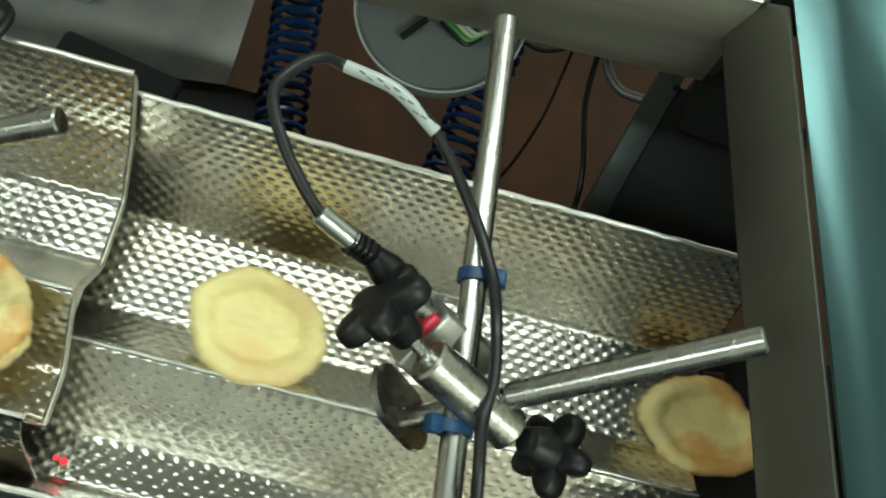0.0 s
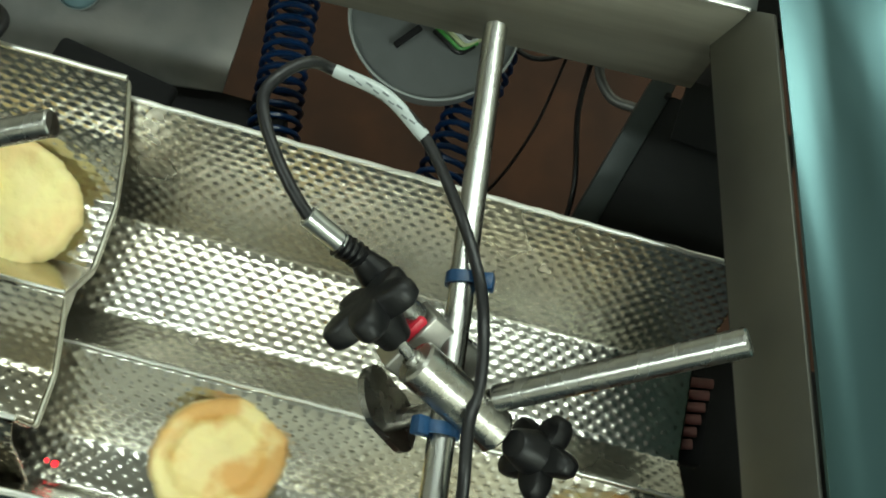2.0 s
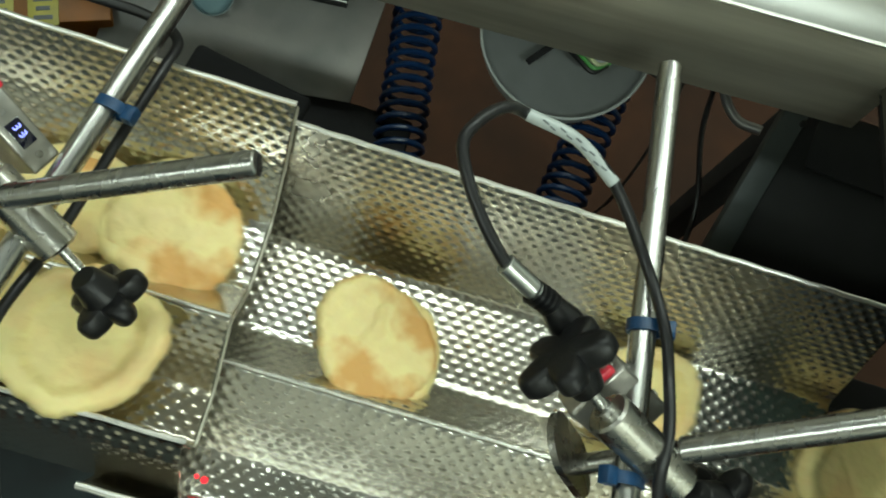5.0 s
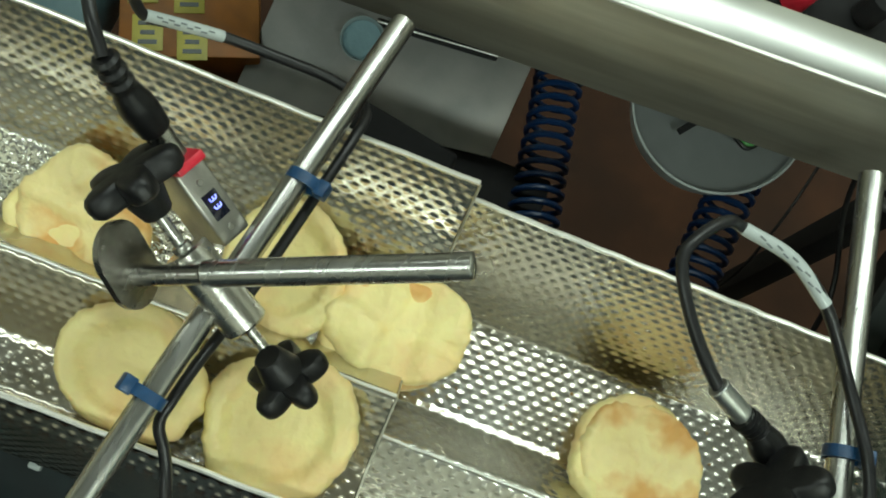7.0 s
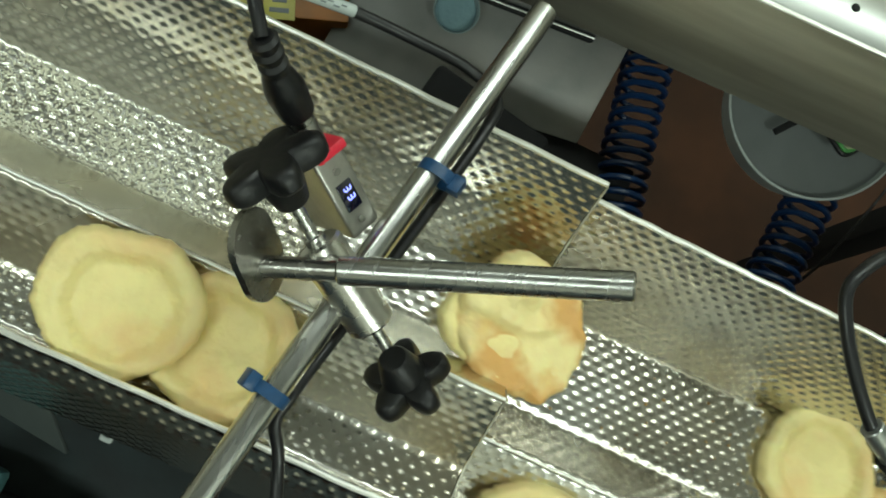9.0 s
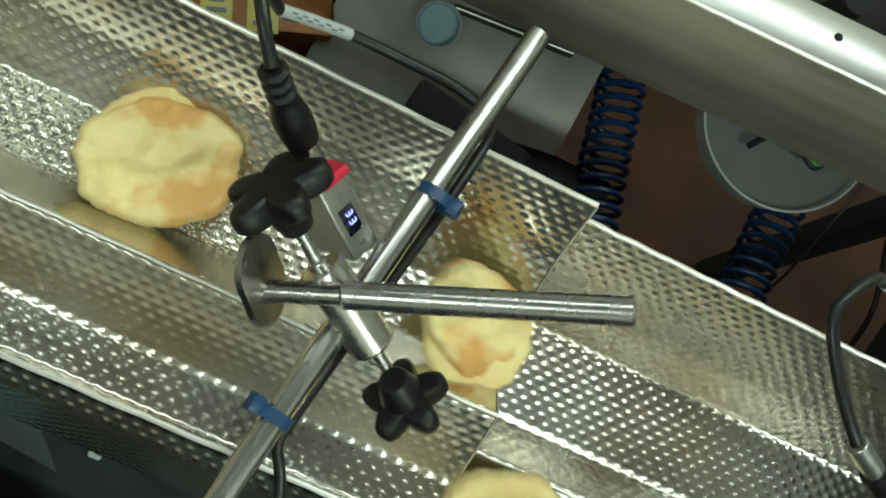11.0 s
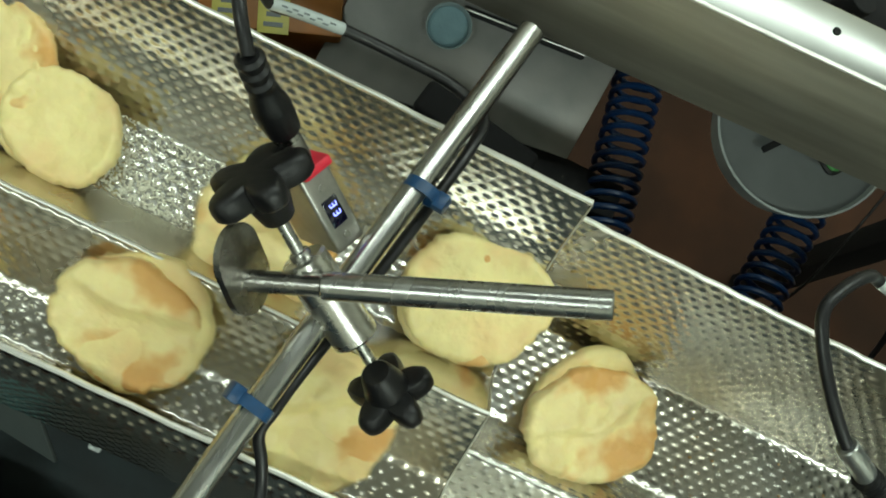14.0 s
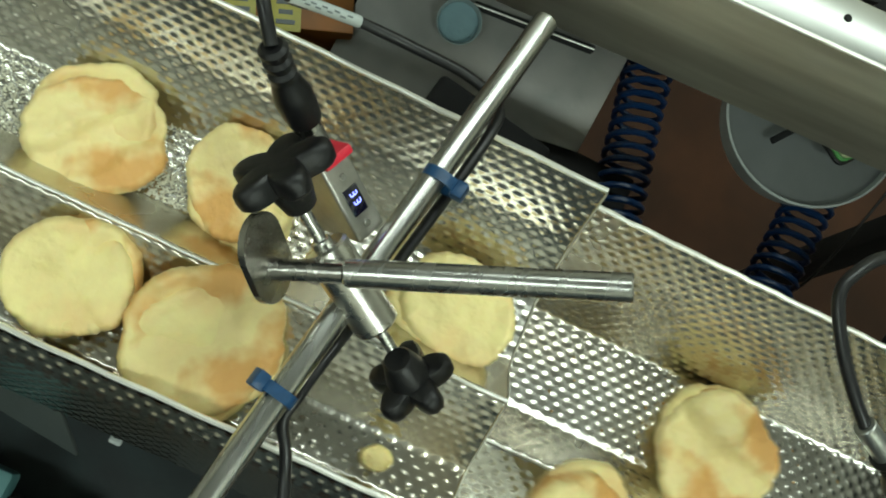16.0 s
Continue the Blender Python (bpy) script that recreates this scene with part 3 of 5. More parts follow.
def machine():
    beam = thing("machine_beam", (0.0, 0.12, 0.0), "brushed stainless steel box beam with a bright top", "beam")

    def yb(x):
        return 0.0905 + 0.055 * x

    z1 = 0.094
    part("front_face", sheet_quad((-0.9, yb(-0.9), 0.0), (0.384, yb(0.384), 0.0), (0.386, yb(0.384) + 0.010, z1), (-0.9, yb(-0.9) + 0.012, z1), 0.003, 0.0015), M_BRUSH, beam)
    part("top_face", sheet_quad((-0.9, yb(-0.9) + 0.0125, z1 + 0.001), (0.39, yb(0.39) + 0.0105, z1 + 0.001), (0.39, yb(0.39) + 0.045, z1 + 0.001), (-0.9, yb(-0.9) + 0.045, z1 + 0.001), 0.003, 0.001), M_TOP, beam, "bright steel top")
    part("under_face", sheet_quad((0.354, yb(0.354) + 0.002, 0.0), (-0.9, yb(-0.9) + 0.002, 0.0), (-0.9, yb(-0.9) + 0.043, 0.0), (0.354, yb(0.354) + 0.043, 0.0), 0.003), M_BRUSH, beam)
    part("rear_face", sheet_quad((0.354, yb(0.354) + 0.046, 0.0), (-0.9, yb(-0.9) + 0.046, 0.0), (-0.9, yb(-0.9) + 0.046, z1), (0.354, yb(0.354) + 0.046, z1), 0.003), M_BRUSH, beam)
    # Thin pale rod added as the highlight along the beam's fold.
    part("top_highlight", cyl((-0.9, yb(-0.9) + 0.0122, z1), (0.386, yb(0.386) + 0.0102, z1), 0.0016, seg=10), M_RIM, beam, "added pale line for the highlight along the fold")
    part("bolt", cyl((0.075, 0.125, z1), (0.075, 0.125, z1 + 0.0022), 0.0026, seg=12), M_DARKMETAL, beam)

    hood = thing("machine_hood", (0.45, -0.05, 0.09), "stainless steel machine hood with a rolled edge, teal reflection put into its colour", "machine hood")
    a, b = Vector((0.3715, 0.151, 0.05)), Vector((0.3975, 0.112, 0.11))
    n = 26
    da, db = Vector((0.2171, -1.0, 0)) * 0.9, Vector((0.2170, -1.0, 0)) * 0.9
    part("flat_edge", sheet_quad(a, a + da, b + db, b, -0.003, 0.001), M_EDGE, hood, "flat brushed steel edge strip")
    dx, dy = 0.217, -1.0
    part("edge_flange", sheet_quad(a + Vector((0.002, 0, -0.003)), a + da + Vector((0.002, 0, -0.003)), a + da + Vector((0.03, 0, -0.05)), a + Vector((0.03, 0, -0.05)), 0.003, 0.001), M_DARKMETAL, hood)
    rows = []
    for k in range(n):
        s = -0.25 + 1.25 * k / (n - 1)
        base = b + Vector((dx, dy, 0)) * s
        row = []
        # The unseen upper run is added to shade the trough outlet.
        for i in range(46):
            u = i / 21
            w = 0.26 * u
            # The tanh ridge is made up, shaped to catch a diagonal lamp reflection.
            row.append(base + Vector((w, 0, 0.0035 - 0.004 * math.sin(min(1, u * 7) * math.pi) + 0.055 * u + 0.02 * u * u + 0.016 * (math.tanh((u - 0.05 - 1.1 * (s + 0.03)) / 0.13) + math.tanh((0.05 + 1.1 * (s + 0.03)) / 0.13)) + 0.003 * min(1, u * 4) * math.sin(14.0 * u - 5.0 * s))))
        rows.append(row)
    part("hood_skin", bent_sheet(rows), M_TEAL, hood, "curved steel hood skin, teal reflection put into its colour")
    for k in range(6):
        y = -0.061 - 0.0105 * k
        part("red_rib", cyl((0.463, y, -0.150), (0.487 - 0.002 * k, y + 0.003, -0.146), 0.0042, seg=12), M_RUST, hood, "dull red rib inside the outlet" if k == 0 else "")
    part("rib_carrier", block((0.476, -0.088, -0.160), 0.026, 0.075, 0.014, 0.002), M_DARK, hood)
    belt = thing("receiving_belt", (1.2, -0.14, -0.29), "dark rubber belt below the trough outlet", "conveyor belt")
    part("belt_run", block((1.25, -0.15, -0.285), 1.52, 0.34, 0.022, 0.009), M_DARK, belt)
    part("belt_leg", block((0.75, -0.15, -0.70), 0.06, 0.28, 0.80, 0.004), M_DARKMETAL, belt)
    part("belt_leg", block((1.75, -0.15, -0.70), 0.06, 0.28, 0.80, 0.004), M_DARKMETAL, belt)
    # Dark sheet standing in for the shade under the hood.
    part("outlet_shade", block((0.60, -0.10, -0.04), 0.02, 0.5, 0.24, 0.002), M_DARK, hood, "dark sheet added for the shade inside the outlet")
    part("ledge", sheet_quad((0.355, -0.216, -0.0875), (0.585, -0.216, -0.0875), (0.585, -0.19, -0.0875), (0.40, -0.19, -0.0875), 0.002), M_DARKMETAL, hood)

    tray = thing("support_plate", (-0.1, 0.17, -0.225), "dull grey steel support plate beside the trough", "plate")
    p0, p1 = Vector((0.018, 0.118, -0.238)), Vector((0.0245, 0.255, -0.195))
    e = Vector((-0.235, -0.035, 0.001))
    part("plate_sheet", sheet_quad(p0, p1, p1 + e, p0 + e, 0.004, 0.001), M_PLATE, tray)
    up = (p1 - p0).cross(e).normalized()
    up = up if up.z > 0 else -up
    bar0, bar1 = Vector((-0.121, 0.188, -0.2125)), Vector((-0.011, 0.1985, -0.209))
    ba = (bar1 - bar0).normalized()
    bb = bmesh.new()
    add_block(bb, (bar0 + bar1) / 2 + up * 0.003, ba, up.cross(ba), up, 0.112, 0.007, 0.011, 0.001)
    part("stop_bar", bb, M_DARKMETAL, tray, "dark bar with a bright edge")
    bb = bmesh.new()
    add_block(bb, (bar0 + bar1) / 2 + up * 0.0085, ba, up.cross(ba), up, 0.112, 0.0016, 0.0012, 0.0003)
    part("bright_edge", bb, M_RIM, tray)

    cup = thing("plastic_cup", (-0.128, 0.170, -0.2235), "small clear plastic cup of pale blue paste on the plate", "cup")
    c = Vector((-0.128, 0.170, -0.2235)) + up * 0.0005
    u, v, _ = frame_axes(up)
    wall = bmesh.new()
    prof = [(0.0, 0.0), (0.0160, 0.0), (0.0172, 0.001), (0.0200, 0.021), (0.0194, 0.0215), (0.0184, 0.020), (0.0162, 0.0025), (0.0, 0.0022)]
    rings = [[wall.verts.new(c + up * h + (u * math.cos(2 * math.pi * i / 36) + v * math.sin(2 * math.pi * i / 36)) * max(r, 0.0004)) for i in range(36)] for r, h in prof]
    for ra, rb2 in zip(rings, rings[1:]):
        for i in range(36):
            wall.faces.new((ra[i], ra[(i + 1) % 36], rb2[(i + 1) % 36], rb2[i]))
    part("cup_wall", wall, M_CUP, cup)
    part("paste", cyl(c + up * 0.003, c + up * 0.0135, 0.0160, 0.0176, 36), M_CREAM, cup, "pale blue paste")

    pad = thing("rubber_pad", (-0.04, 0.08, -0.17), "black rubber pad with a rounded corner under the trough", "pad")
    pb = bmesh.new()
    add_block(pb, (-0.068, 0.086, -0.200), Vector((0.985, -0.17, 0)).normalized(), Vector((0.17, 0.985, 0)).normalized(), (0, 0, 1), 0.112, 0.032, 0.012, 0.0055, 4)
    part("pad_body", pb, M_DARK, pad)
    # Made-up block that hides the floor and keeps this gap dark.
    part("dark_filler", block((-0.03, 0.075, -0.275), 0.22, 0.10, 0.05, 0.004), M_DARK, pad, "added black block that keeps the gap below the pad dark")

    tub = thing("round_tub", (0.196, 0.222, -0.19), "round pale plastic tub with wires lying inside", "tub")
    c, up2 = Vector((0.192, 0.226, -0.205)), Vector((-0.05, -0.16, 0.98)).normalized()
    u, v, _ = frame_axes(up2)
    wall = bmesh.new()
    prof = [(0.0, -0.011), (0.071, -0.011), (0.0745, -0.008), (0.0795, 0.024), (0.0805, 0.0245), (0.0805, 0.027), (0.0785, 0.0275), (0.0775, 0.022), (0.0745, 0.0045), (0.0, 0.004)]
    rings = [[wall.verts.new(c + up2 * h + (u * math.cos(2 * math.pi * i / 56) + v * math.sin(2 * math.pi * i / 56)) * max(r, 0.001)) for i in range(56)] for r, h in prof]
    for ra, rb2 in zip(rings, rings[1:]):
        for i in range(56):
            wall.faces.new((ra[i], ra[(i + 1) % 56], rb2[(i + 1) % 56], rb2[i]))
    part("tub_wall", wall, M_TUB, tub, "pale translucent tub wall")
    part("tub_lid", cyl(c + up2 * 0.017, c + up2 * 0.0195, 0.0775, 0.0775, 48), M_PANE, tub, "pale inner disc")
    sl = bmesh.new()
    q = Vector((0.171, 0.196, -0.184))
    dd = Vector((0.62, 0.78, 0.15)).normalized()
    add_block(sl, q + up2 * 0.003, dd, up2.cross(dd), up2, 0.030, 0.006, 0.004, 0.001)
    part("dark_clip", sl, M_DARK, tub, "dark clip")
    for k, (m, off) in enumerate(((M_WIREG, 0.0), (M_WIREY, 0.005), (M_BLACK, -0.004), (M_LABEL, 0.009))):
        base = Vector((0.207 + off * 0.5, 0.196 + off, -0.172))
        part("wire", tube(smooth_path([base + Vector((-0.012, 0.010, 0.002)), base + Vector((0.0, 0.0, 0.006)), base + Vector((0.014, -0.006, 0.004)), base + Vector((0.026, 0.006, 0.002))], 6), 0.0022, 8), m, tub)

    for at, dr, k in (((0.040, 0.33, -0.262), Vector((0.050, -0.36, 0.012)), 27), ((0.262, 0.30, -0.262), Vector((-0.045, -0.34, 0.006)), 25)):
        h = thing("coiled_hose", at, "bright blue coiled air hose on the floor side", "hose", "blue coiled hoses")
        p = Vector(at)
        u, v, d = frame_axes(dr)
        pts = []
        for i in range(k * 14):
            a = 2 * math.pi * i / 14
            pts.append(p + dr * (i / (k * 14)) + (u * math.cos(a) + v * math.sin(a)) * (0.0225 + 0.001 * math.sin(i * 0.03)))
        part("coil", tube(pts, 0.0030, 8), M_HOSE, h)
        e = dr.normalized()
        part("end_fitting", cyl(p - e * 0.030, p - e * 0.004, 0.0075, seg=12), M_ROD, h, "steel end fitting")
        part("end_fitting", cyl(p + dr + e * 0.002, p + dr + e * 0.028, 0.0075, seg=12), M_ROD, h, "steel end fitting")

    leg = thing("frame_leg", (0.40, 0.10, -0.2), "dark machine housing with a folded edge strip", "machine frame")
    part("housing", sheet_quad((0.362, 0.040, -0.152), (0.52, 0.035, -0.152), (0.54, 0.19, -0.152), (0.412, 0.195, -0.152), 0.12, 0.004), M_DARKMETAL, leg)
    part("edge_strip", sheet_quad((0.340, 0.035, -0.149), (0.362, 0.035, -0.149), (0.416, 0.205, -0.149), (0.394, 0.207, -0.149), 0.02, 0.002), M_STRIP, leg, "grey folded edge strip")
    part("cover", sheet_quad((0.418, 0.150, -0.147), (0.50, 0.145, -0.147), (0.52, 0.21, -0.147), (0.425, 0.212, -0.147), 0.004, 0.0015), M_DARKMETAL, leg, "dark steel cover")
    part("bolt", cyl((0.408, 0.188, -0.147), (0.408, 0.188, -0.142), 0.003, seg=8), M_DARKMETAL, leg)

    for pts, r in ((((0.350, 0.27, -0.22), (0.348, 0.20, -0.235), (0.362, 0.12, -0.25), (0.36, 0.05, -0.30)), 0.0028), (((0.33, 0.27, -0.26), (0.318, 0.20, -0.30), (0.29, 0.13, -0.31), (0.25, 0.08, -0.31)), 0.0016), (((0.25, 0.23, -0.19), (0.29, 0.215, -0.19), (0.33, 0.235, -0.18), (0.35, 0.27, -0.17)), 0.0026)):
        w = thing("loose_cable", pts[0], "thin black cable hanging above the brown floor", "cable", "loose cables")
        part("cable_run", tube(smooth_path(pts, 8), r, 8), M_CABLE, w)
    ring = thing("bent_pipe", (0.37, 0.22, -0.22), "short bent grey pipe by the machine leg", "pipe")
    part("pipe_run", tube(smooth_path([(0.355, 0.262, -0.22), (0.360, 0.235, -0.222), (0.376, 0.215, -0.222), (0.398, 0.208, -0.215)], 8), 0.005, 10), M_PLATE, ring)

    box = thing("orange_carton", (-0.27, 0.14, -0.25), "orange carton with yellow warning labels", "box")
    bb = bmesh.new()
    add_block(bb, (-0.29, 0.165, -0.245), Vector((0.92, 0.39, 0)), Vector((-0.39, 0.92, 0)), (0, 0, 1), 0.12, 0.16, 0.06, 0.002)
    part("carton_body", bb, M_ORANGE, box)
    for px, py in ((-0.262, 0.105), (-0.282, 0.145), (-0.305, 0.185), (-0.300, 0.098), (-0.322, 0.138)):
        lb = bmesh.new()
        add_block(lb, (px, py, -0.2143), Vector((0.92, 0.39, 0)), Vector((-0.39, 0.92, 0)), (0, 0, 1), 0.026, 0.034, 0.0012, 0.0003)
        l = part("warning_label", lb, M_YELLOW, box, "yellow label with dark bars")
        for k in range(3):
            ib = bmesh.new()
            add_block(ib, Vector((px, py, -0.2135)) + Vector((-0.39, 0.92, 0)) * (0.009 * (k - 1)), Vector((0.92, 0.39, 0)), Vector((-0.39, 0.92, 0)), (0, 0, 1), 0.016 - 0.004 * (k % 2), 0.004, 0.0008, 0)
            part("print_bar", ib, M_INK, l, "", False)
    tb = thing("blue_crate", (-0.36, 0.10, -0.25), "pale blue plastic crate edge", "crate")
    part("crate_body", block((-0.385, 0.125, -0.245), 0.07, 0.10, 0.07, 0.004), M_CREAM, tb)

    side = thing("trough_carrier", (-0.35, -0.26, -0.2), "dark grey steel carrier below the trough side", "machine frame")
    part("carrier_plate", sheet_quad((-0.42, -0.232, -0.150), (-0.262, -0.256, -0.150), (-0.238, -0.283, -0.172), (-0.42, -0.262, -0.190), 0.004, 0.001), M_STRIP, side)
    part("carrier_beam", block((-0.40, -0.375, -0.30), 0.8, 0.35, 0.06, 0.004), M_TARP, side, "dark teal covered beam")
    part("carrier_beam", block((-0.33, -0.345, -0.235), 0.30, 0.025, 0.05, 0.004), M_DARKMETAL, side)
    part("white_clip", block((-0.222, -0.266, -0.19), 0.010, 0.006, 0.008, 0.002), M_LABEL, side, "small white clip")
    part("teal_block", block((-0.30, -0.33, -0.21), 0.05, 0.03, 0.03, 0.004), M_TEALPAINT, side, "dull teal block")

    drive = thing("vibrator_drive", (-0.2, -0.12, -0.3), "dark vibrating drive body under the troughs", "drive unit")
    part("drive_body", block((-0.52, -0.11, -0.30), 0.9, 0.16, 0.30, 0.01), M_DARKMETAL, drive)
    part("drive_foot", block((-0.52, -0.11, -0.775), 0.5, 0.2, 0.65, 0.01), M_DARKMETAL, drive)
    part("front_drive", block((0.20, -0.14, -0.31), 0.42, 0.16, 0.28, 0.01), M_DARKMETAL, drive)
    part("front_foot", block((0.20, -0.14, -0.775), 0.3, 0.2, 0.65, 0.01), M_DARKMETAL, drive)

    shelf = thing("parts_shelf", (0.2, 0.42, 0.0), "dark shelf with small red parts behind the beam", "shelf")
    part("shelf_board", block((0.15, 0.31, -0.02), 0.9, 0.24, 0.02, 0.003), M_DARK, shelf)
    part("shelf_post", block((-0.25, 0.40, -0.56), 0.04, 0.04, 1.08, 0.003), M_DARK, shelf)
    part("shelf_post", block((0.55, 0.40, -0.56), 0.04, 0.04, 1.08, 0.003), M_DARK, shelf)
    for k in range(7):
        x = -0.05 + 0.055 * k
        part("red_part", cyl((x, 0.213 + 0.012 * (k % 3), -0.01), (x + 0.004, 0.217 + 0.012 * (k % 3), 0.012), 0.011, seg=16), M_RED if k % 2 == 0 else M_DARK, shelf, "small red cap" if k % 2 == 0 else "")


machine()


# ---- flour and crumbs ----
def scatter(name, n, xr, yr, z, size, mat, parent_label, category, seed, fade):
    rng = np.random.default_rng(seed)
    vs, fs = [], []
    while len(fs) < n * 4:
        x, y = rng.uniform(*xr), rng.uniform(*yr)
        if rng.random() > fade(x, y):
            continue
        s = size * rng.uniform(0.4, 1.3)
        a = rng.uniform(0, 6.28)
        k = len(vs)
        for i in range(4):
            r = s * rng.uniform(0.6, 1.2)
            vs.append((x + r * math.cos(a + i * 1.57), y + 0.8 * r * math.sin(a + i * 1.57), z + rng.uniform(0.0002, 0.0013)))
        vs.append((x, y, z + 0.0012 + s * 0.35))
        fs += [(k + i, k + (i + 1) % 4, k + 4) for i in range(4)]
    me = bpy.data.meshes.new(name)
    me.from_pydata(vs, [], fs)
    me.materials.append(mat)
    ob = new(name, me)
    tagged(ob, parent_label, category, kind="stuff")
    return ob


scatter("flour", 7500, (-0.50, -0.14), (-0.113, -0.060), -0.0795, 0.0012, M_FLOUR, "pale flour and crumbs on the trough floor", "flour", 2, lambda x, y: min(1.0, max(0.02, (-0.12 - x) / 0.13)) * (0.4 + 0.6 * math.sin(30 * x + 60 * y) ** 2))
scatter("crumbs", 1500, (-0.50, -0.22), (-0.222, -0.188), -0.0795, 0.0014, M_FLOUR, "pale crumbs along the near lane", "crumbs", 4, lambda x, y: min(1.0, max(0.03, (-0.27 - x) / 0.15)))
scatter("floor_crumbs", 60, (0.02, 0.40), (-0.135, -0.062), -0.1250, 0.0012, M_CRUMB, "few brown crumbs on the lower trough", "crumbs", 6, lambda x, y: 0.5)


def laser_spot():
    s = thing("laser_spot", (0.010, -0.244, -0.1345), "red laser dots on the dimpled steel", "laser spot")
    for x, y, r in ((0.0065, -0.2435, 0.0018), (0.0125, -0.2445, 0.0026)):
        part("dot", cyl((x, y, -0.1342), (x, y, -0.1335), r, seg=10, bev=0.0002), M_LASER, s)


laser_spot()


# ---- pastry discs ----
def pastry_mesh(name, seed, kind, R=0.044, oval=0.9, fine_mesh=True):
    """A limp dough round: ragged outline, puffed rim, sunken or folded middle."""
    rng = random.Random(seed)
    off = Vector((seed * 3.7, seed * 1.3, seed * 0.7))
    nr, ns = (44, 144) if fine_mesh else (20, 96)
    top, low = [], []
    fold = rng.uniform(0, math.pi)
    turn = fold + rng.uniform(0.8, 1.5)
    shift = rng.uniform(-0.006, 0.010), rng.uniform(0.004, 0.018)

    def step(x, width):
        return 1 / (1 + math.exp(-max(-30, min(30, x / width))))

    for i in range(nr + 1):
        f = i / nr
        for k in range(ns):
            a = 2 * math.pi * k / ns
            ca, sa = math.cos(a), math.sin(a)
            edge = 1 + (0.15 if kind == "fold" else 0.12) * noise.noise(Vector((ca * 1.4, sa * 1.4, 0)) + off) + (0.05 if kind == "fold" else 0.025) * noise.noise(Vector((ca * 4, sa * 4, 0)) + off) + 0.030 * noise.noise(Vector((ca * 9, sa * 9, 0)) + off) + 0.014 * noise.noise(Vector((ca * 24, sa * 24, 0)) + off)
            x, y = ca * f * R * edge, sa * f * R * edge * oval
            q = Vector((x, y, 0))
            w1 = noise.noise(q * 24 + off)
            w2 = noise.noise(q * 58 + off)
            fine = noise.noise(q * 190 + off)
            n1 = noise.noise(q * 17 + off * 1.7)
            across, along = x * math.cos(fold) + y * math.sin(fold), y * math.cos(fold) - x * math.sin(fold)
            across2 = x * math.cos(turn) + y * math.sin(turn)
            along2 = y * math.cos(turn) - x * math.sin(turn)
            # a flap that lies over the rest with a soft lip, a second smaller one, and thin creases
            flap = step(across - shift[0] - 0.013 * noise.noise(Vector((along * 26, 0.5, 0)) + off) - 3.0 * along * along, 0.0021)
            flap2 = step(across2 - shift[1] - 0.010 * noise.noise(Vector((along2 * 34, 3.5, 0)) + off), 0.0020)
            lip = math.exp(-((across - shift[0] - 0.004) / 0.006) ** 2)
            crease = math.exp(-((noise.noise(q * 21 + off * 2.1) - 0.05) / 0.10) ** 2) * max(0.0, min(1.0, 0.2 + 2.4 * n1))
            third = step(-across - 0.016 - shift[1] * 0.4 - 0.012 * noise.noise(Vector((along * 30, 8.5, 0)) + off), 0.0022)
            ruffle = f ** 4 * noise.noise(Vector((ca * 3.2, sa * 3.2, 2)) + off)
            if kind == "bowl":
                ledge = step(f - 0.66 - 0.09 * n1, 0.040)
                h = 0.0050 + 0.0088 * ledge + 0.0016 * w1 + 0.0008 * w2 + 0.0022 * ruffle - 0.0010 * crease * (1 - ledge)
            elif kind == "fold":
                h = 0.0070 + 0.0060 * flap + 0.0022 * lip * flap + 0.0046 * flap2 + 0.0042 * third + 0.0050 * w1 + 0.0034 * w2 - 0.0010 * crease + 0.0050 * ruffle
            else:
                h = 0.0085 + 0.0040 * w1 + 0.0024 * w2 + 0.0034 * flap2 * step(n1, 0.1) - 0.0012 * crease + 0.0058 * ruffle + 0.0020 * step(f - 0.75, 0.05)
            h += 0.00045 * fine
            e = max(0.0, (f - 0.86) / 0.14)
            h *= 0.34 + 0.66 * math.sqrt(max(0.0, 1 - e * e))
            sag = 0.003 * noise.noise(q * 18 + off * 3)
            top.append((x, y, h + sag))
            low.append((x * 0.985, y * 0.985, (0.0012 if f > 0.9 else 0.0) + 0.002 * f ** 2 + sag * 0.6 - 0.002))
    vs = top + low
    fs = []
    n0 = (nr + 1) * ns
    for i in range(nr):
        for k in range(ns):
            a, b = i * ns + k, i * ns + (k + 1) % ns
            c, d = b + ns, a + ns
            fs.append((a, d, c, b) if i else (a, d, c))
            fs.append((n0 + a, n0 + b, n0 + c, n0 + d) if i else (n0 + a, n0 + c, n0 + d))
    for k in range(ns):
        a, b = nr * ns + k, nr * ns + (k + 1) % ns
        fs.append((a, n0 + a, n0 + b, b))
    me = bpy.data.meshes.new(name)
    me.from_pydata(vs, [], fs)
    me.validate()
    me.polygons.foreach_set("use_smooth", [True] * len(me.polygons))
    return me


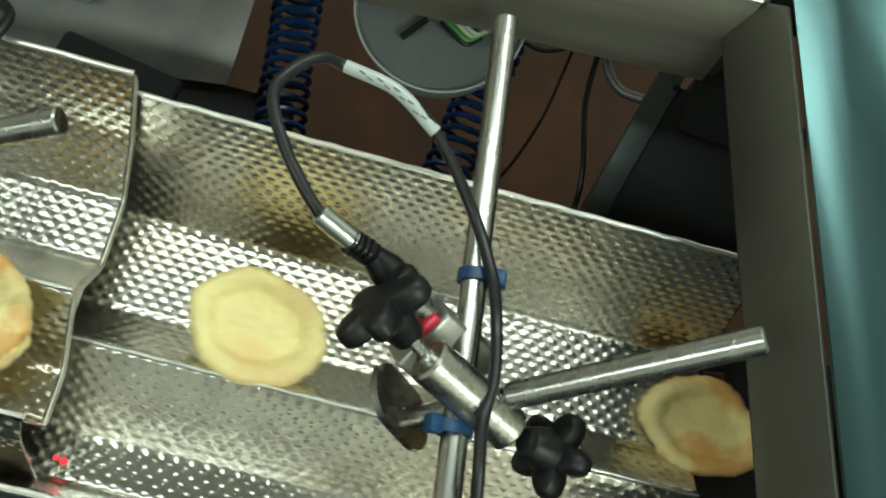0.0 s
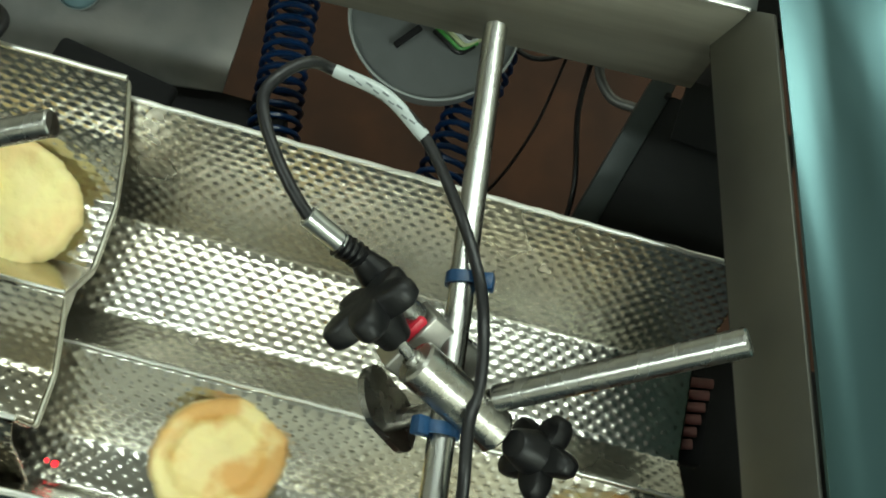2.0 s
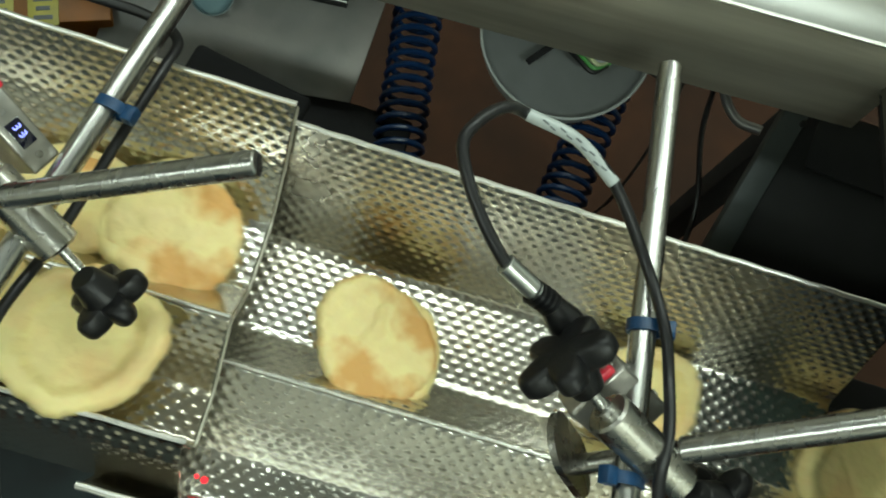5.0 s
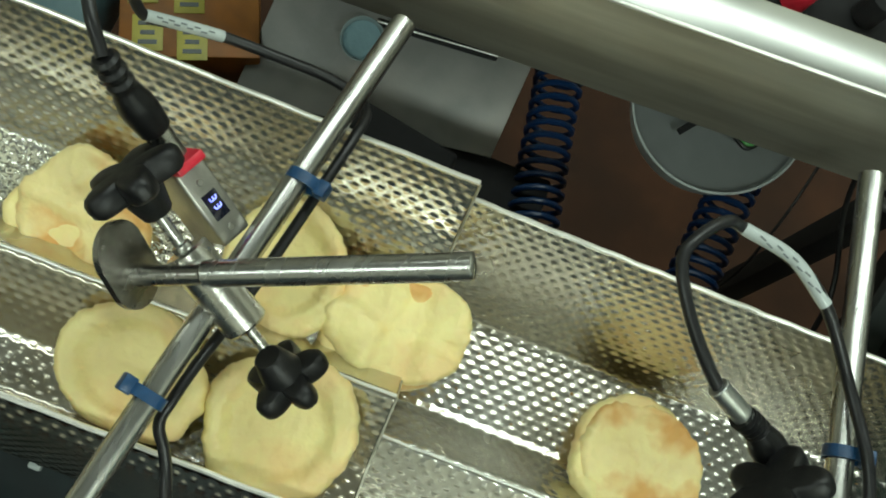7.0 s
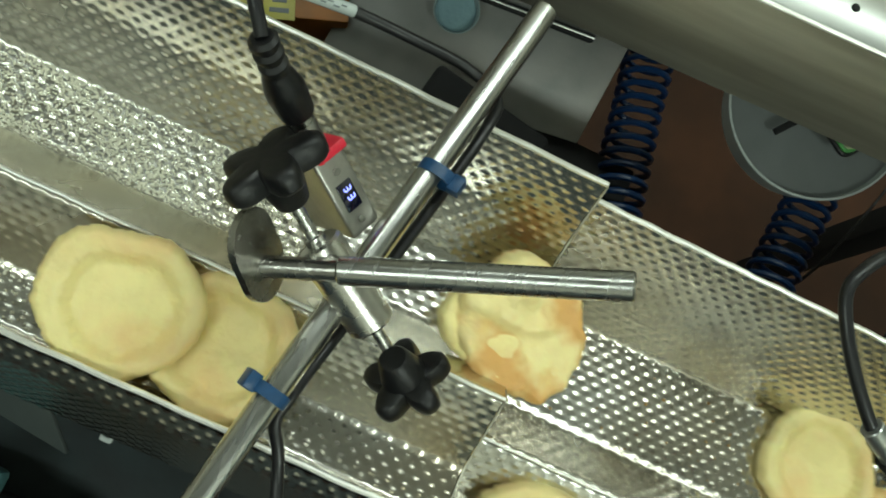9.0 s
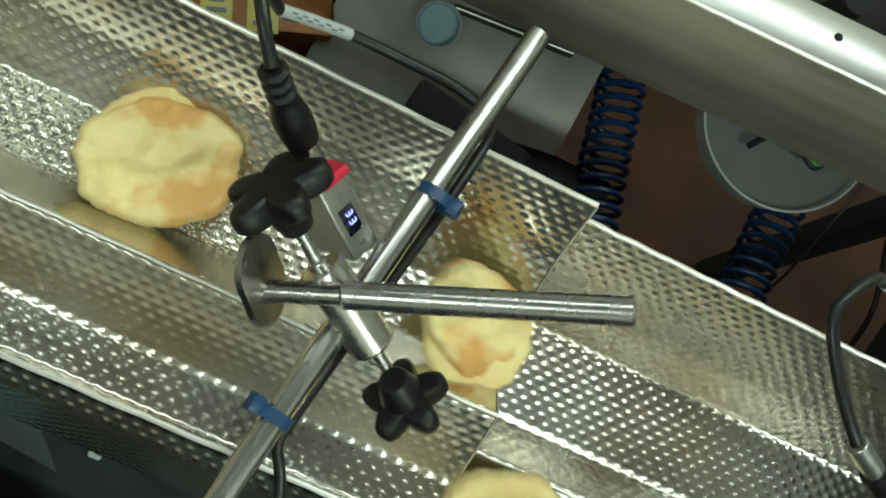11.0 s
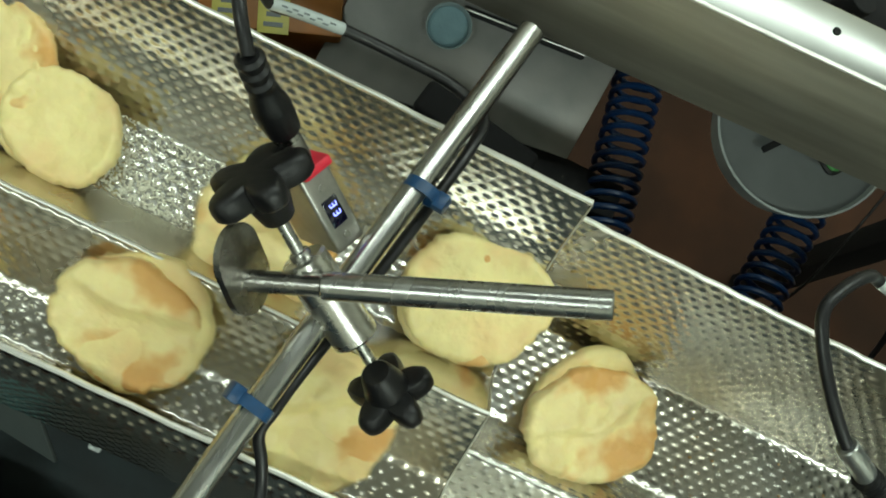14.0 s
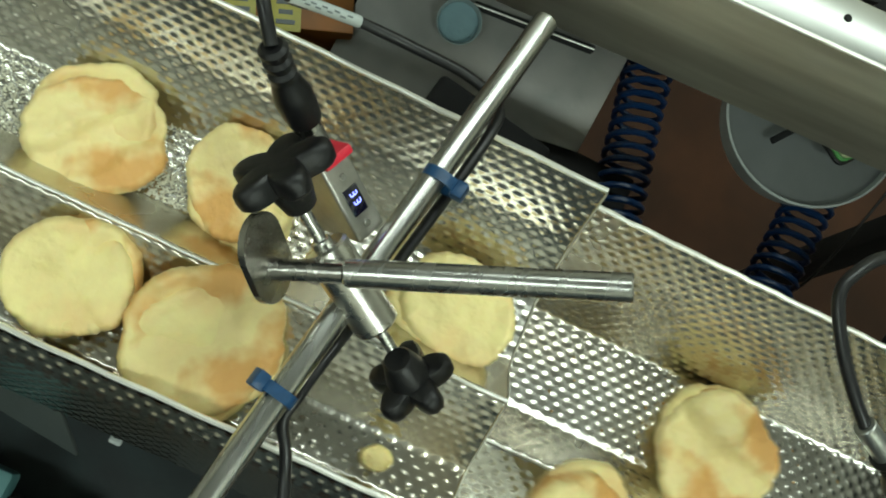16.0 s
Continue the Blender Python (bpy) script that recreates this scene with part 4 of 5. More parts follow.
KINDS = {
    "a0": ("bowl", 1, 0), "a1": ("bowl", 0, 0.003), "a3": ("flat", 1, 0), "a4": ("bowl", 1, 0), "a5": ("flat", 0, 0.003), "a6": ("bowl", 0, 0), "a7": ("flat", 1, 0),
    "b6": ("bowl", 0, 0), "b5": ("flat", 1, 0.002), "b4": ("flat", 1, 0.002), "b1": ("bowl", 0, 0.005), "b2": ("bowl", 0, 0.003), "b7": ("fold", 0, 0.003), "b3": ("bowl", 0, 0.003),
    "b8": ("bowl", 0, 0), "b9": ("fold", 1, 0), "c1": ("bowl", 0, 0.0008), "c2": ("bowl", 0, 0.0008), "d1": ("fold", 1, -0.003), "e3": ("fold", 1, 0.004), "e1": ("flat", 0, 0.004),
    "f0": ("flat", 0, 0), "e2": ("fold", 1, 0.002), "f1": ("fold", 0, -0.001), "f2": ("fold", 1, 0.001), "e4": ("flat", 0, -0.0055), "e5": ("flat", 1, -0.005), "e6": ("fold", 1, -0.001),
    "f3": ("flat", 1, 0.0035), "f4": ("flat", 0, -0.008), "g0": ("flat", 0, -0.0365),
}
LOOK = {"bowl": "pale raw pastry case with a thick rim and hollow middle", "fold": "crumpled pastry round with deep folds", "flat": "flat limp pastry round with a wavy edge"}
BROWN = {"bowl": "pastry case with a thick rim, browned in patches", "fold": "crumpled folded pastry round, browned in patches", "flat": "flat limp pastry round, browned in patches"}
PASTRY = {}
for number, (key, (kind, brown, extra)) in enumerate(KINDS.items()):
    me = pastry_mesh("pastry", 11 + number, kind, 0.048 + extra, 0.78 + 0.035 * (number % 6))
    me.materials.append(M_DOUGH2 if brown else M_DOUGH)
    ob = new("dough_scrap" if key == "g0" else "pastry", me)
    tagged(ob, "small torn scrap of pale dough" if key == "g0" else LOOK[kind] if not brown else BROWN[kind], "dough" if key == "g0" else "pastry", "" if key == "g0" else "pastry rounds")
    PASTRY[key] = ob
    if kind != "bowl" and key != "g0":
        under = pastry_mesh("under_layer", 61 + number, "flat", (0.048 + extra) * 0.95, 0.80 + 0.035 * (number % 5), False)
        under.materials.append(M_DOUGH if brown else M_DOUGH2)
        low = new("under_layer", under)
        low.parent = ob
        a = 2.4 * number
        low.matrix_basis = pose(0.0075 * math.cos(a), 0.0075 * math.sin(a), -0.0045, 0, 0, 40 * number % 80)
        tagged(low, "second limp layer of dough showing at the edge")


def motions():
    walk(PASTRY["a0"], [(t, pose(*p)) for t, *p in (
        (0, 0.4639, -0.1082, -0.119, 8.4, 0, -11.7), (0.1, 0.4774, -0.1062, -0.1193, 8.4, 28, -11.4), (0.24, 0.505, -0.1, -0.154, 8.4, 28, -10.9), (0.4, 0.57, -0.1, -0.254, 8.4, 0, -9.6),
        (3.87, 1.542, -0.1, -0.254, 8.4, 0, 9.9), (16, 1.543, -0.1, -0.254, 8.4, 0, 9.9),
    )])
    walk(PASTRY["a1"], [(t, pose(*p)) for t, *p in (
        (0, 0.121, -0.1244, -0.1044, 0.1, 0.1, -18.8), (0.2, 0.1685, -0.1186, -0.1077, 2.7, 0, -17.9), (0.4, 0.2087, -0.1202, -0.1068, 2, 0, -17.1), (0.8, 0.3376, -0.0956, -0.119, 12, 0, -14.5),
        (1, 0.3846, -0.0965, -0.119, 12, 0, -13.6), (1.2, 0.436, -0.1074, -0.1138, 7.7, 0, -12.5), (1.4, 0.4637, -0.1041, -0.119, 12, 0, -12), (1.57, 0.505, -0.1, -0.154, 12, 28, -11.2),
        (1.73, 0.57, -0.1, -0.254, 12, 0, -9.9), (4.85, 1.444, -0.1, -0.254, 12, 0, 7.6), (16, 1.445, -0.1, -0.254, 12, 0, 7.6),
    )])
    walk(PASTRY["a3"], [(t, pose(*p)) for t, *p in (
        (0, -0.0596, -0.1748, -0.035, 4, 0, 6.1), (0.2, -0.0389, -0.1803, -0.035, 4, 0, 6.5), (0.4, -0.0221, -0.1793, -0.035, 4, 0, 6.8), (0.6, -0.0038, -0.1852, -0.0366, 4, 0, 7.2),
        (0.7, 0.0074, -0.19, -0.0395, 4, 12, 7.4), (0.8, 0.0218, -0.19, -0.0488, 4, 32, 7.7), (1, 0.0885, -0.214, -0.1086, 9.6, 14, 9.1), (1.2, 0.1682, -0.214, -0.116, 12.8, 0, 10.7),
        (1.4, 0.2322, -0.2132, -0.116, 12.8, 0, 11.9), (2.26, 0.472, -0.215, -0.116, 12.8, 0, 16.7), (2.4, 0.505, -0.215, -0.151, 12.8, 28, 17.4), (2.56, 0.57, -0.215, -0.251, 12.8, 0, 18.7),
        (6.03, 1.542, -0.215, -0.251, 12.8, 0, 38.1), (16, 1.543, -0.215, -0.251, 12.8, 0, 38.1),
    )])
    walk(PASTRY["a4"], [(t, pose(*p)) for t, *p in (
        (0, -0.26, -0.2, -0.054, 13.6, 0, 32), (1.2, -0.02, -0.186, -0.035, 4, 0, 36.8), (1.4, -0.0065, -0.1859, -0.0355, 4, 0, 37.1), (1.6, 0.0016, -0.19, -0.036, 4, 8, 37.3),
        (1.8, 0.0649, -0.214, -0.0963, 5.2, 40, 38.5), (2, 0.1227, -0.214, -0.1117, 11.8, 8, 39.7), (2.2, 0.1694, -0.214, -0.116, 13.6, 0, 40.6), (2.4, 0.2371, -0.214, -0.116, 13.6, 0, 42),
        (3.24, 0.472, -0.215, -0.116, 13.6, 0, 46.7), (3.38, 0.505, -0.215, -0.151, 13.6, 28, 47.3), (3.54, 0.57, -0.215, -0.251, 13.6, 0, 48.6), (6.66, 1.444, -0.215, -0.251, 13.6, 0, 66.1),
        (16, 1.445, -0.215, -0.251, 13.6, 0, 66.1),
    )])
    walk(PASTRY["a5"], [(t, pose(*p)) for t, *p in (
        (0, -0.4159, -0.085, -0.066, 11.7, 0, 20.5), (1.6, -0.0959, -0.0827, -0.066, 11.7, 0, 26.9), (1.8, -0.0812, -0.0864, -0.066, 11.7, 0, 27.2), (2, -0.0627, -0.0892, -0.066, 11.7, 0, 27.6),
        (2.2, -0.0519, -0.0899, -0.066, 11.7, 0, 27.8), (2.4, -0.0386, -0.0926, -0.066, 11.7, 0, 28.1), (2.6, -0.0031, -0.0899, -0.0624, 9.2, 10, 28.8), (2.8, 0.0581, -0.075, -0.0939, 3.9, 55, 30),
        (2.9, 0.0861, -0.0974, -0.0993, 6.1, 40, 30.6), (3, 0.1064, -0.1072, -0.101, 1.6, 25, 31), (3.2, 0.1392, -0.1118, -0.1088, 4.7, 5, 31.6), (4.39, 0.472, -0.1, -0.119, 11.7, 0, 38.3),
        (4.53, 0.505, -0.1, -0.154, 11.7, 28, 39), (4.69, 0.57, -0.1, -0.254, 11.7, 0, 40.3), (7.46, 1.346, -0.1, -0.254, 11.7, 0, 55.8), (16, 1.347, -0.1, -0.254, 11.7, 0, 55.8),
    )])
    walk(PASTRY["a6"], [(t, pose(*p)) for t, *p in (
        (0, -0.5983, -0.085, -0.066, 8.9, 0, -48.4), (2.8, -0.0383, -0.0838, -0.0656, 8.8, 0.7, -37.2), (2.9, -0.0354, -0.0846, -0.0654, 8.8, 1, -37.2), (3.2, -0.0029, -0.0869, -0.0571, 6.8, 17.7, -36.5),
        (3.52, 0.075, -0.1, -0.1117, 6.2, 10.3, -35), (4.94, 0.472, -0.1, -0.119, 8.9, 0, -27), (5.08, 0.505, -0.1, -0.154, 8.9, 28, -26.4), (5.24, 0.57, -0.1, -0.254, 8.9, 0, -25.1),
        (7.66, 1.248, -0.1, -0.254, 8.9, 0, -11.5), (16, 1.249, -0.1, -0.254, 8.9, 0, -11.5),
    )])
    walk(PASTRY["a7"], [(t, pose(*p)) for t, *p in (
        (0, -0.6576, -0.2, -0.054, 13.4, 0, -37.4), (3.2, -0.0176, -0.186, -0.0521, 12.4, 3.8, -24.6), (3.33, 0, -0.186, -0.0483, 9.9, 19.3, -24.2), (3.63, 0.075, -0.215, -0.1159, 13.4, 0.3, -22.7),
        (5.04, 0.472, -0.215, -0.116, 13.4, 0, -14.8), (5.18, 0.505, -0.215, -0.151, 13.4, 28, -14.1), (5.34, 0.57, -0.215, -0.251, 13.4, 0, -12.8), (8.11, 1.346, -0.215, -0.251, 13.4, 0, 2.7),
        (16, 1.347, -0.215, -0.251, 13.4, 0, 2.7),
    )])
    walk(PASTRY["b6"], [(t, pose(*p)) for t, *p in (
        (0, -0.954, -0.085, -0.066, 8.8, 0, -7.6), (0.6, -0.953, -0.085, -0.066, 8.8, 0, -7.5), (3.2, -0.15, -0.085, -0.066, 8.8, 0, 8.5), (3.9, -0.01, -0.085, -0.0593, 6.8, 13.1, 11.3),
        (4.2, 0.065, -0.1, -0.106, 5, 23.4, 12.8), (5.3, 0.3863, -0.0876, -0.119, 8.8, 0, 19.2), (5.5, 0.4203, -0.0769, -0.119, 8.8, 0, 19.9), (5.6, 0.4306, -0.0777, -0.119, 8.8, 0, 20.1),
        (5.75, 0.472, -0.1, -0.119, 8.8, 0, 21), (5.89, 0.505, -0.1, -0.154, 8.8, 28, 21.6), (6.05, 0.57, -0.1, -0.254, 8.8, 0, 22.9), (8.12, 1.15, -0.1, -0.254, 8.8, 0, 34.5),
        (16, 1.151, -0.1, -0.254, 8.8, 0, 34.5),
    )])
    walk(PASTRY["b5"], [(t, pose(*p)) for t, *p in (
        (0, -1.052, -0.085, -0.066, 8.9, 0, -59.4), (0.6, -1.051, -0.085, -0.066, 8.9, 0, -59.4), (3.2, -0.26, -0.085, -0.066, 8.9, 0, -43.6), (4.4, -0.01, -0.085, -0.0593, 7.2, 13.3, -38.6),
        (4.7, 0.065, -0.1, -0.106, 4.2, 23.9, -37.1), (5.3, 0.1325, -0.125, -0.1041, -3.2, 0, -35.7), (5.4, 0.1513, -0.125, -0.1041, -3.2, 0, -35.4), (5.5, 0.167, -0.125, -0.1041, -3.2, 0, -35.1),
        (5.6, 0.1876, -0.1247, -0.1043, -3.1, 0, -34.6), (5.8, 0.2289, -0.1213, -0.1062, -1.6, 0, -33.8), (6, 0.2383, -0.1234, -0.105, -2.5, 0, -33.6), (6.83, 0.472, -0.1, -0.119, 8.9, 0, -29),
        (6.97, 0.505, -0.1, -0.154, 8.9, 28, -28.3), (7.13, 0.57, -0.1, -0.254, 8.9, 0, -27), (8.86, 1.052, -0.1, -0.254, 8.9, 0, -17.4), (16, 1.053, -0.1, -0.254, 8.9, 0, -17.3),
    )])
    walk(PASTRY["b4"], [(t, pose(*p)) for t, *p in (
        (0, -1.0624, -0.085, -0.066, 7, 0, -36.2), (5.3, -0.0024, -0.0922, -0.0637, 5.9, 8, -15), (5.4, 0.0168, -0.0875, -0.0712, 4.5, 28, -14.7), (5.5, 0.0456, -0.1127, -0.0895, -1.5, 60, -14.1),
        (5.6, 0.0817, -0.1197, -0.0956, -5.2, 22, -13.4), (5.8, 0.1197, -0.1228, -0.1054, -4.2, 0, -12.6), (6, 0.1466, -0.1244, -0.1045, -4.9, 0, -12.1), (6.4, 0.1843, -0.1245, -0.1044, -5, 0, -11.3),
        (6.8, 0.1882, -0.1197, -0.107, -2.8, 0, -11.2), (7, 0.1893, -0.1163, -0.1089, -1.3, 0, -11.2), (7.2, 0.1939, -0.1201, -0.1068, -3, 0, -11.1), (7.4, 0.2341, -0.1103, -0.1122, 1.4, 0, -10.3),
        (7.6, 0.276, -0.1045, -0.1154, 4, 0, -9.5), (8.3, 0.472, -0.1, -0.119, 7, 0, -5.5), (8.44, 0.505, -0.1, -0.154, 7, 28, -4.9), (8.6, 0.57, -0.1, -0.254, 7, 0, -3.6),
        (9.97, 0.954, -0.1, -0.254, 7, 0, 4.1), (16, 0.955, -0.1, -0.254, 7, 0, 4.1),
    )])
    walk(PASTRY["b1"], [(t, pose(*p)) for t, *p in (
        (0, -0.954, -0.2, -0.054, 12, 0, 9.4), (0.75, -0.953, -0.2, -0.054, 12, 0, 9.4), (5.3, -0.0434, -0.186, -0.035, 4, 0, 27.6), (5.4, -0.0306, -0.186, -0.0318, 4, 6, 27.8),
        (5.5, -0.0072, -0.186, -0.0279, 4, 14, 28.3), (5.6, 0.0143, -0.1985, -0.043, 4, 22, 28.7), (5.8, 0.0692, -0.2085, -0.1128, 10.6, 6, 29.8), (7.24, 0.472, -0.215, -0.116, 12, 0, 37.9),
        (7.38, 0.505, -0.215, -0.151, 12, 28, 38.5), (7.54, 0.57, -0.215, -0.251, 12, 0, 39.8), (9.96, 1.248, -0.215, -0.251, 12, 0, 53.4), (16, 1.249, -0.215, -0.251, 12, 0, 53.4),
    )])
    walk(PASTRY["b2"], [(t, pose(*p)) for t, *p in (
        (0, -1.052, -0.2, -0.054, 15.8, 0, -9.7), (0.71, -1.051, -0.2, -0.054, 15.8, 0, -9.7), (5.3, -0.1344, -0.186, -0.054, 15.8, 0, 8.7), (5.5, -0.1144, -0.186, -0.054, 15.8, 0, 9.1),
        (5.6, -0.0997, -0.186, -0.054, 15.8, 0, 9.4), (5.8, -0.0818, -0.186, -0.054, 15.8, 0, 9.7), (6, -0.0724, -0.186, -0.054, 15.8, 0, 9.9), (6.4, -0.0647, -0.186, -0.054, 15.8, 0, 10.1),
        (6.8, -0.0625, -0.186, -0.054, 15.8, 0, 10.1), (7, -0.0607, -0.186, -0.054, 15.8, 0, 10.1), (7.2, -0.0597, -0.186, -0.054, 15.8, 0, 10.2), (7.4, -0.054, -0.186, -0.054, 15.8, 0, 10.3),
        (7.6, -0.0265, -0.186, -0.0534, 15.6, 1.1, 10.8), (7.8, -0.0003, -0.186, -0.0482, 11.8, 17.4, 11.3), (8.1, 0.075, -0.215, -0.1159, 15.8, 0.3, 12.9), (9.52, 0.472, -0.215, -0.116, 15.8, 0, 20.8),
        (9.66, 0.505, -0.215, -0.151, 15.8, 28, 21.5), (9.82, 0.57, -0.215, -0.251, 15.8, 0, 22.8), (11.89, 1.15, -0.215, -0.251, 15.8, 0, 34.4), (16, 1.151, -0.215, -0.251, 15.8, 0, 34.4),
    )])
    walk(PASTRY["b7"], [(t, pose(*p)) for t, *p in (
        (0, -1.1561, -0.085, -0.066, 8.2, 0, -10.1), (5.3, -0.0961, -0.0937, -0.066, 8.2, 0, 11.1), (5.5, -0.0751, -0.096, -0.066, 8.2, 0, 11.5), (5.6, -0.0653, -0.0946, -0.066, 8.2, 0, 11.7),
        (5.8, -0.0393, -0.0891, -0.066, 8.2, 0, 12.3), (6, -0.0241, -0.0911, -0.066, 8.2, 0, 12.6), (6.4, -0.0152, -0.0901, -0.066, 8.2, 0, 12.7), (6.8, -0.0142, -0.0905, -0.066, 8.2, 0, 12.8),
        (7, -0.0113, -0.0948, -0.066, 8.2, 0, 12.8), (7.2, -0.0103, -0.0964, -0.066, 8.2, 0, 12.8), (7.4, -0.0055, -0.0893, -0.0635, 7.5, 6, 12.9), (7.6, 0.0357, -0.086, -0.085, 3.9, 48, 13.8),
        (7.8, 0.092, -0.1214, -0.0977, -4.5, 16, 14.9), (8, 0.1334, -0.1225, -0.1055, -2.9, 0, 15.7), (8.2, 0.1717, -0.1155, -0.1094, 0.3, 0, 16.5), (8.4, 0.2098, -0.108, -0.1135, 3.7, 0, 17.2),
        (8.6, 0.2347, -0.1044, -0.1155, 5.3, 0, 17.7), (9.45, 0.472, -0.1, -0.119, 8.2, 0, 22.5), (9.59, 0.505, -0.1, -0.154, 8.2, 28, 23.1), (9.75, 0.57, -0.1, -0.254, 8.2, 0, 24.4),
        (10.77, 0.856, -0.1, -0.254, 8.2, 0, 30.2), (16, 0.857, -0.1, -0.254, 8.2, 0, 30.2),
    )])
    walk(PASTRY["b3"], [(t, pose(*p)) for t, *p in (
        (0, -1.15, -0.2, -0.054, 12.5, 0, -35.7), (0.87, -1.149, -0.2, -0.054, 12.5, 0, -35.7), (5.8, -0.163, -0.186, -0.054, 12.5, 0, -16), (6, -0.162, -0.186, -0.054, 12.5, 0, -15.9),
        (6.4, -0.161, -0.186, -0.054, 12.5, 0, -15.9), (6.8, -0.16, -0.186, -0.054, 12.5, 0, -15.9), (7, -0.159, -0.186, -0.054, 12.5, 0, -15.9), (7.2, -0.158, -0.186, -0.054, 12.5, 0, -15.9),
        (7.4, -0.157, -0.186, -0.054, 12.5, 0, -15.8), (7.6, -0.1419, -0.186, -0.054, 12.5, 0, -15.5), (7.8, -0.1167, -0.186, -0.054, 12.5, 0, -15), (8, -0.0699, -0.186, -0.054, 12.5, 0, -14.1),
        (8.2, -0.0525, -0.186, -0.054, 12.5, 0, -13.7), (8.4, -0.035, -0.186, -0.0539, 12.5, 0.3, -13.4), (8.6, -0.0159, -0.186, -0.0517, 11.4, 5, -13), (8.71, 0, -0.186, -0.0483, 8.1, 20.7, -12.7),
        (9.01, 0.075, -0.215, -0.1159, 12.4, 0.3, -11.2), (10.43, 0.472, -0.215, -0.116, 12.5, 0, -3.3), (10.57, 0.505, -0.215, -0.151, 12.5, 28, -2.6), (10.73, 0.57, -0.215, -0.251, 12.5, 0, -1.3),
        (12.45, 1.052, -0.215, -0.251, 12.5, 0, 8.3), (16, 1.053, -0.215, -0.251, 12.5, 0, 8.4),
    )])
    walk(PASTRY["b9"], [(t, pose(*p)) for t, *p in (
        (0, -1.346, -0.085, -0.066, 5, 0, -62.5), (0.45, -1.345, -0.085, -0.066, 5, 0, -62.5), (6, -0.236, -0.105, -0.066, 5, 0, -40.3), (6.4, -0.235, -0.105, -0.066, 5, 0, -40.3),
        (7, -0.234, -0.1039, -0.066, 5, 0, -40.3), (7.2, -0.233, -0.105, -0.066, 5, 0, -40.3), (7.4, -0.232, -0.1005, -0.066, 5, 0, -40.3), (7.6, -0.2223, -0.0997, -0.066, 5, 0, -40.1),
        (7.8, -0.1924, -0.1038, -0.066, 5, 0, -39.5), (8.2, -0.0971, -0.0976, -0.066, 5, 0, -37.6), (8.6, -0.0668, -0.0985, -0.063, 5, 0, -36.9), (8.8, -0.0358, -0.0960, -0.060, 5, 0, -36.3),
        (9, -0.0046, -0.0935, -0.0560, 4, 10, -35.7), (9.2, 0.0337, -0.0980, -0.0820, 0.1, 42, -34.9), (9.4, 0.0944, -0.1018, -0.0998, 0.7, 34, -33.7), (9.6, 0.1254, -0.0987, -0.1159, 4.4, 5, -33.1),
        (9.8, 0.1682, -0.0869, -0.119, 5, 0, -32.2), (10, 0.235, -0.08, -0.119, 5, 0, -30.9), (10.2, 0.2983, -0.075, -0.119, 5, 0, -29.6), (10.82, 0.472, -0.1, -0.119, 5, 0, -26.2),
        (10.96, 0.505, -0.1, -0.154, 5, 28, -25.5), (11.12, 0.57, -0.1, -0.254, 5, 0, -24.2), (11.79, 0.758, -0.1, -0.254, 5, 0, -20.5), (16, 0.759, -0.1, -0.254, 5, 0, -20.4),
    )])
    walk(PASTRY["b8"], [(t, pose(*p)) for t, *p in (
        (0, -1.444, -0.085, -0.066, 7.5, 0, -83.9), (0.26, -1.443, -0.085, -0.066, 7.5, 0, -83.9), (7, -0.0962, -0.0842, -0.066, 7.5, 0, -56.9), (7.6, -0.0755, -0.0882, -0.066, 7.5, 0, -56.5),
        (7.8, -0.0531, -0.093, -0.066, 7.5, 0, -56.1), (8, -0.0292, -0.0977, -0.066, 7.5, 0, -55.6), (8.2, 0.0122, -0.0892, -0.074, 5.9, 12, -54.8), (8.4, 0.062, -0.1053, -0.088, -1.4, 58, -53.8), (8.5, 0.0955, -0.098, -0.092, 1, 66, -53.1),
        (8.6, 0.1275, -0.0879, -0.1040, 4, 34, -52.4), (8.8, 0.1998, -0.0882, -0.119, 7.5, 0, -51), (9, 0.2541, -0.0817, -0.119, 7.5, 0, -49.9), (9.78, 0.472, -0.1, -0.119, 7.5, 0, -45.6),
        (9.92, 0.505, -0.1, -0.154, 7.5, 28, -44.9), (10.08, 0.57, -0.1, -0.254, 7.5, 0, -43.6), (10.4, 0.66, -0.1, -0.254, 7.5, 0, -41.8), (16, 0.661, -0.1, -0.254, 7.5, 0, -41.8),
    )])
